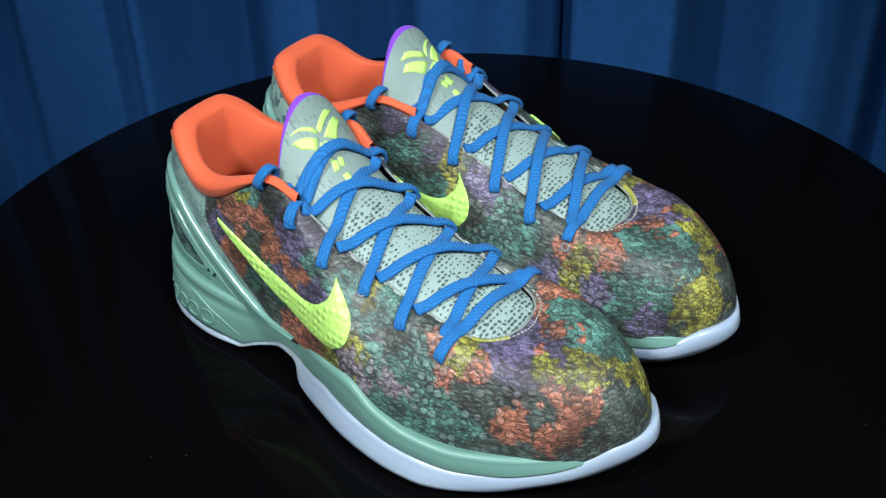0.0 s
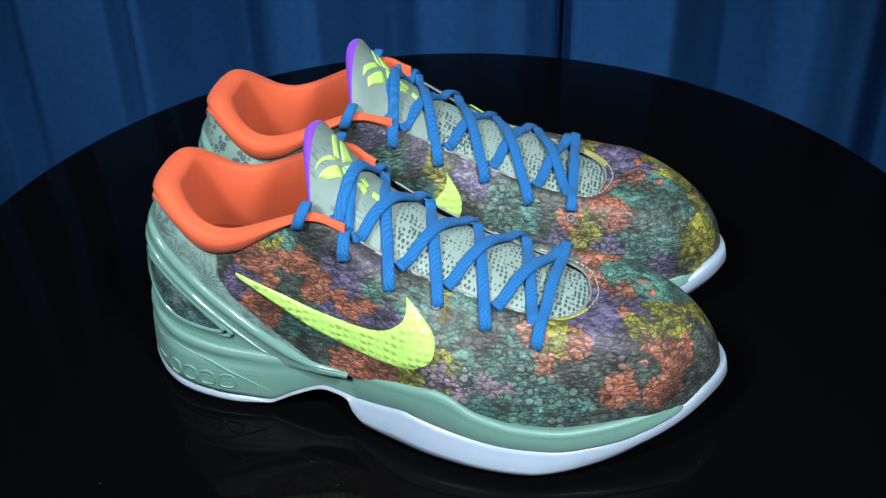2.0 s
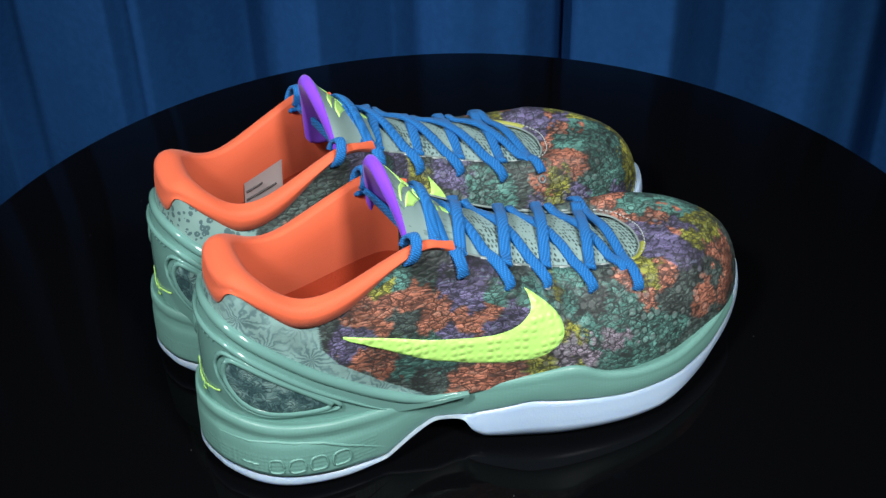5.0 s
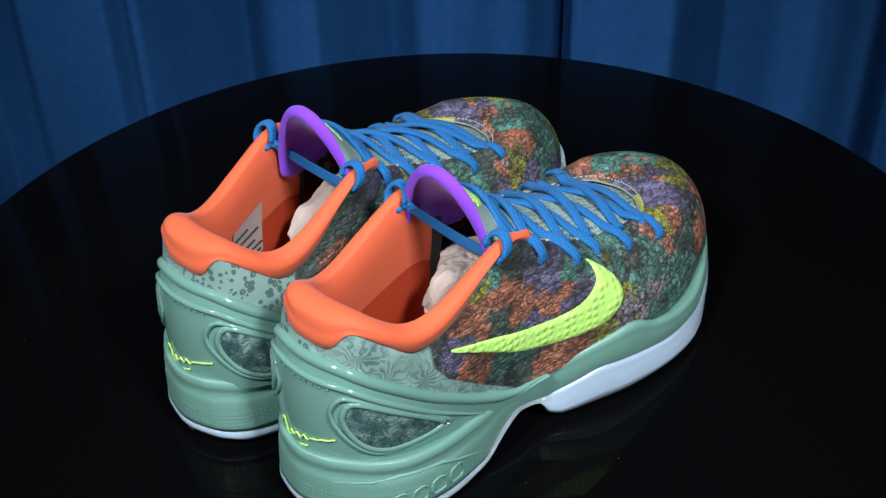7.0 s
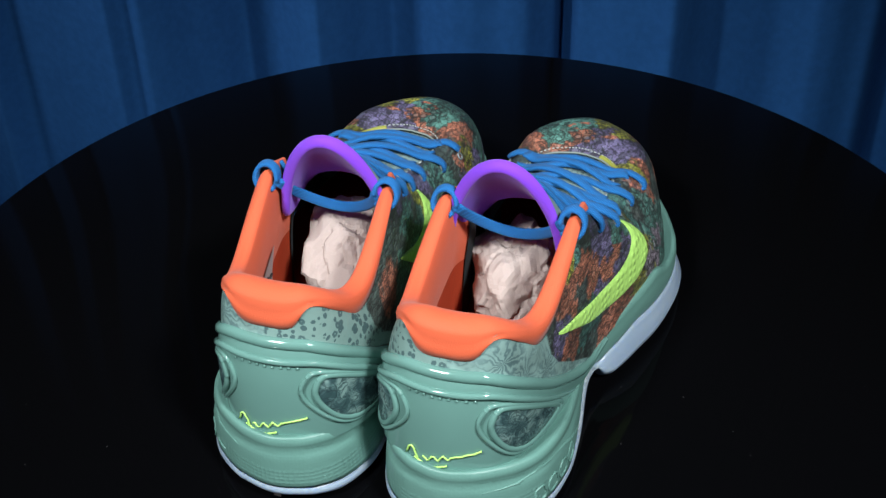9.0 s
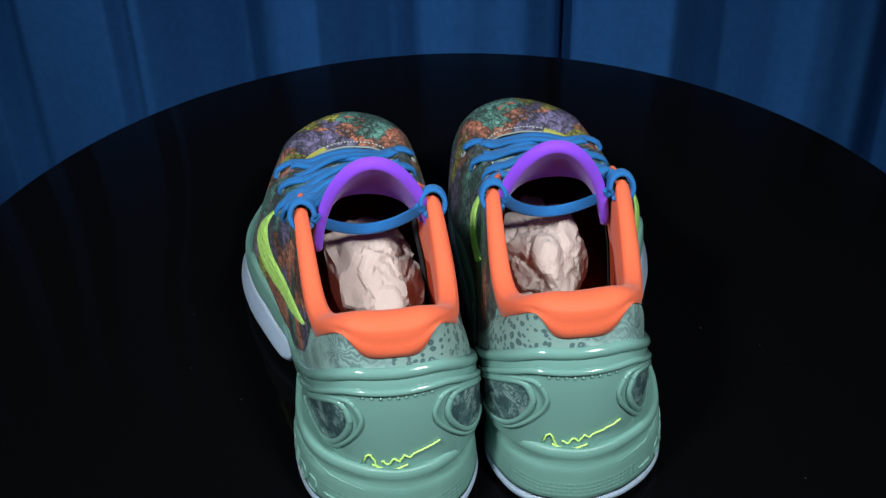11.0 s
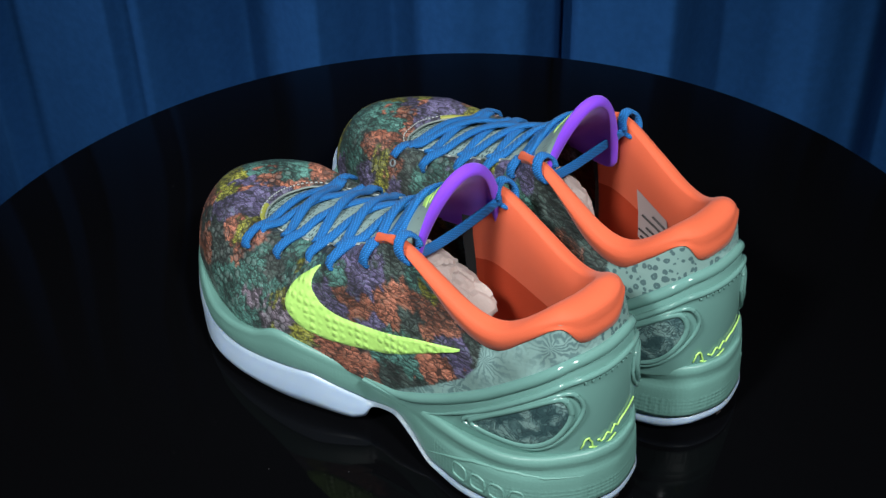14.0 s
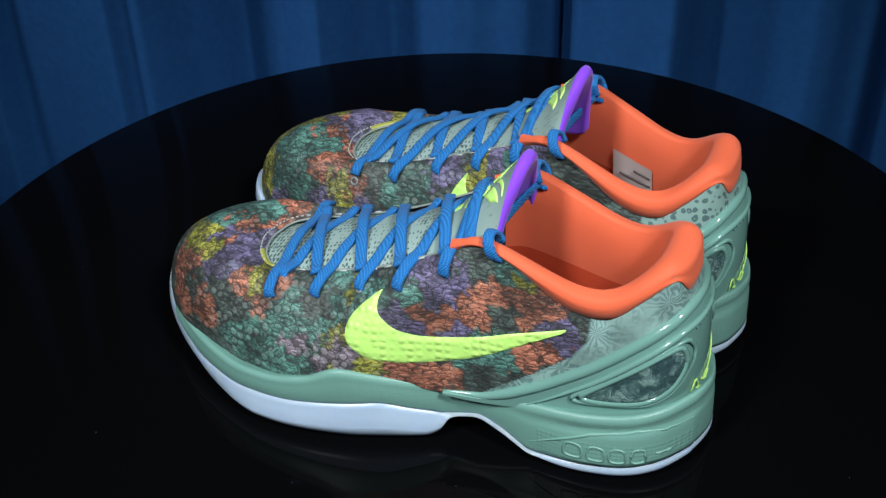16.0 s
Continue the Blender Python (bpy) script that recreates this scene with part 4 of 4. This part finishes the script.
    for at, v0 in ((6.45 / 28, 1), (21.55 / 28, -1)):
        c = edge[int(at * NRING)]
        q = [c + np.array((2.5 * math.sin(a), v0 * (-1.6 + 5.2 * math.cos(a)), 0.8 + 5.6 * math.sin(a))) for a in np.linspace(-2.4, 3.4, 26)]
        nn = [(0, v0 * math.cos(a), math.sin(a)) for a in np.linspace(-2.4, 3.4, 26)]
        P("lace", tube(q, 1.1, 10, 2.4, nn), M["lace"], label="flat blue braided lace")
        ends.append(np.array(q[-1]))
    a, b = ends
    t = np.linspace(0, 1, 30)[:, None]
    p = a * (1 - t) + b * t + np.array((17.0, 0, -20.0)) * np.sin(np.pi * t) ** 0.7
    P("lace", tube(p, 1.0, 10, 2.6, np.tile((-1.0, 0, 0.4), (30, 1))), M["lace"], label="flat blue braided lace")
    return tagged(shoe, "low basketball sneaker, multicoloured scaly upper, sea-green sole, blue laces", "sneaker", "pair of sneakers")


# the badge on the tongue: plain four-sided pieces, corners along and across the tongue
BADGE = [[(0.921, 0.7), (0.899, 0.66), (0.809, 0.55), (0.775, 0.54)],
         [(0.876, 0.71), (0.764, 0.56), (0.735, 0.60), (0.798, 0.675)],
         [(0.798, 0.533), (0.862, 0.417), (0.854, 0.367), (0.775, 0.517)],
         [(0.753, 0.51), (0.82, 0.375), (0.81, 0.333), (0.725, 0.433)],
         [(0.745, 0.55), (0.708, 0.53), (0.690, 0.55), (0.715, 0.595)],
         [(0.738, 0.53), (0.719, 0.473), (0.690, 0.457), (0.703, 0.525)],
         [(0.680, 0.555), (0.663, 0.517), (0.640, 0.533), (0.645, 0.575)],
         [(0.672, 0.50), (0.663, 0.473), (0.640, 0.49), (0.647, 0.517)],
         [(0.622, 0.54), (0.622, 0.50), (0.600, 0.49), (0.598, 0.535)]]


def paper_ball(side, seed):
    """A crushed ball of tissue that fills the front of the shoe: flat creased facets with sharp ridges."""
    rng = random.Random(int(seed * 10))
    planes = []
    for _ in range(46):
        n = Vector((rng.gauss(0, 1), rng.gauss(0, 1), rng.gauss(0, 1))).normalized()
        planes.append((n, rng.uniform(0.74, 1.02)))
    bm = bmesh.new()
    bmesh.ops.create_icosphere(bm, subdivisions=5, radius=1.0)
    for v in bm.verts:
        d = v.co.normalized()
        w = (d + 0.16 * noise.noise_vector(d * 2.4 + Vector((seed, 1, 2)))).normalized()
        k = min(off / max(w.dot(n), 0.05) for n, off in planes)
        k -= 0.16 * max(0.0, 0.5 - 3.2 * abs(noise.noise(w * 1.7 + Vector((0, seed, 3))))) + 0.05 * abs(noise.noise(w * 5.5 + Vector((seed, 4, 0))))
        v.co = Vector((d.x * 0.036 * k, d.y * 0.0245 * k, d.z * 0.029 * k))
    me = bpy.data.meshes.new("paper_stuffing")
    bm.to_mesh(me)
    bm.free()
    me.materials.append(M["paper"])
    ob = new("paper_stuffing", me)
    return tagged(ob, "crumpled pale tissue paper stuffed inside a sneaker", "paper", "paper in the sneakers")


# ---- turntable, curtain, room ----
def lathe(profile, count=160):
    a = np.linspace(0, 2 * np.pi, count, endpoint=False)
    g = np.array([[(r * math.cos(q), r * math.sin(q), z) for q in a] for r, z in profile])
    return sheet(g, closed=True, flip=True)


# the curtain's folds: from x on, how steeply the cloth recedes (+) or comes forward (-)
FOLDS = [(-0.554, 0.9), (-0.504, -0.8), (-0.457, 1.3), (-0.434, -0.50), (-0.323, 1.5), (-0.313, -0.5), (-0.293, 1.0), (-0.205, -0.85), (-0.126, 1.0),
         (-0.057, -0.95), (0.003, -0.05), (0.078, 0.9), (0.1105, 9.0), (0.1155, -9.5), (0.1245, -0.38), (0.216, 1.05), (0.278, -0.40), (0.359, 0.30), (0.420, 1.2), (0.467, -0.9), (0.531, 1.0)]


def curtain():
    x = np.linspace(-1.9, 1.9, 1500)
    step = x[1] - x[0]
    i = np.searchsorted([f[0] for f in FOLDS], x) - 1
    slope = np.where(np.abs(x) < 0.545, np.array([f[1] for f in FOLDS])[np.clip(i, 0, None)], 0.95 * np.sin(2 * np.pi * x / 0.172 + 0.5 * np.sin(x * 5)))
    k = np.exp(-(np.arange(-12, 13) * step / 0.0045) ** 2)
    slope = np.convolve(np.pad(slope, 12, mode="edge"), k / k.sum(), "valid")
    depth = np.cumsum(slope) * step
    wide = np.exp(-(np.arange(-260, 261) * step / 0.22) ** 2)
    depth -= np.convolve(np.pad(depth, 260, mode="edge"), wide / wide.sum(), "valid")
    z = np.linspace(0.0, 2.6, 27)
    rows = []
    for h in z:
        ripple = 0.0012 * np.sin(x * 2 * np.pi / 0.047 + 2.0 * np.sin(x * 9.0 + h * 1.7))
        rows.append(np.column_stack([x + 0.004 * math.sin(h * 2.1), 0.62 + depth * (0.92 + 0.08 * math.sin(h * 1.3)) + ripple, np.full_like(x, h)]))
    ob = mesh_object("curtain", *sheet(np.array(rows)), M["curtain"])
    return tagged(ob, "deep blue velvet curtain hanging in soft folds", "curtain")


curtain()
disc = new("turntable")
tagged(disc, "glossy black round turntable top with faint dust", "turntable")
mesh_object("top_plate", *lathe([(0.2790, -0.0065), (0.2865, -0.0060), (0.2874, -0.0050), (0.2874, -0.0015), (0.2869, -0.0005), (0.2857, 0.0), (0.15, 0.0), (0.0005, 0.0)]), M["black"], disc)
mesh_object("base_plate", *lathe([(0.0005, -0.02), (0.268, -0.02), (0.2770, -0.0185), (0.2790, -0.016), (0.2792, -0.0068), (0.268, -0.0066)]), M["metal"], disc)
stand = new("turntable_stand")
tagged(stand, "black round stand under the turntable", "stand")
mesh_object("column", *lathe([(0.0005, 0.03), (0.05, 0.03), (0.05, TOP - 0.03), (0.09, TOP - 0.02), (0.0005, TOP - 0.02)], 64), M["metal"], stand)
mesh_object("foot", *lathe([(0.0005, 0.0), (0.22, 0.0), (0.22, 0.02), (0.20, 0.03), (0.0005, 0.03)], 64), M["metal"], stand)

floor = mesh_object("floor", [(-2, -2.5, 0), (2, -2.5, 0), (2, 0.9, 0), (-2, 0.9, 0)], [(0, 1, 2, 3)], M["dark"], smooth=False)
tagged(floor, "dark studio floor", "floor", kind="structure")


def wall(name, corners):
    ob = mesh_object(name, corners, [(0, 1, 2, 3), (4, 7, 6, 5), (0, 4, 5, 1), (1, 5, 6, 2), (2, 6, 7, 3), (3, 7, 4, 0)], M["dark"], smooth=False)
    return tagged(ob, "dark plain studio wall", "wall", kind="structure")


def box_corners(x0, x1, y0, y1, z0, z1):
    return [(x0, y0, z0), (x1, y0, z0), (x1, y1, z0), (x0, y1, z0), (x0, y0, z1), (x1, y0, z1), (x1, y1, z1), (x0, y1, z1)]


wall("wall_west", box_corners(-2.1, -2.0, -2.5, 0.9, 0, 2.7))
wall("wall_east", box_corners(2.0, 2.1, -2.5, 0.9, 0, 2.7))
wall("wall_south", box_corners(-2.1, 2.1, -2.6, -2.5, 0, 2.7))
wall("wall_north", box_corners(-2.1, 2.1, 0.9, 1.0, 0, 2.7))
tagged(wall("ceiling", box_corners(-2.1, 2.1, -2.6, 1.0, 2.7, 2.8)), "dark plain ceiling", "ceiling")

right, left = sneaker(-1), sneaker(1)
papers = paper_ball(-1, 3.1), paper_ball(1, 8.4)


def motions():
    """The disc turns at an even pace and carries the shoes and the paper in them."""
    carried = ((disc, 0.0, 0.0, 0.0), (right, 0.0007, -0.0010 - MID * 0.001, 0.0), (left, -0.0007, -0.0010 + MID * 0.001, 0.0),
               (papers[0], -0.028, -0.0010 - 0.040, 0.052), (papers[1], -0.028, -0.0010 + 0.040, 0.052))
    for thing, along, beside, above in carried:
        rows = []
        for t in range(17):
            a = START + RATE * t
            c, s = math.cos(radians(a)), math.sin(radians(a))
            rows.append((float(t), pose(along * c - beside * s, along * s + beside * c, TOP + above, 0, 0, a)))
        walk(thing, rows)


motions()
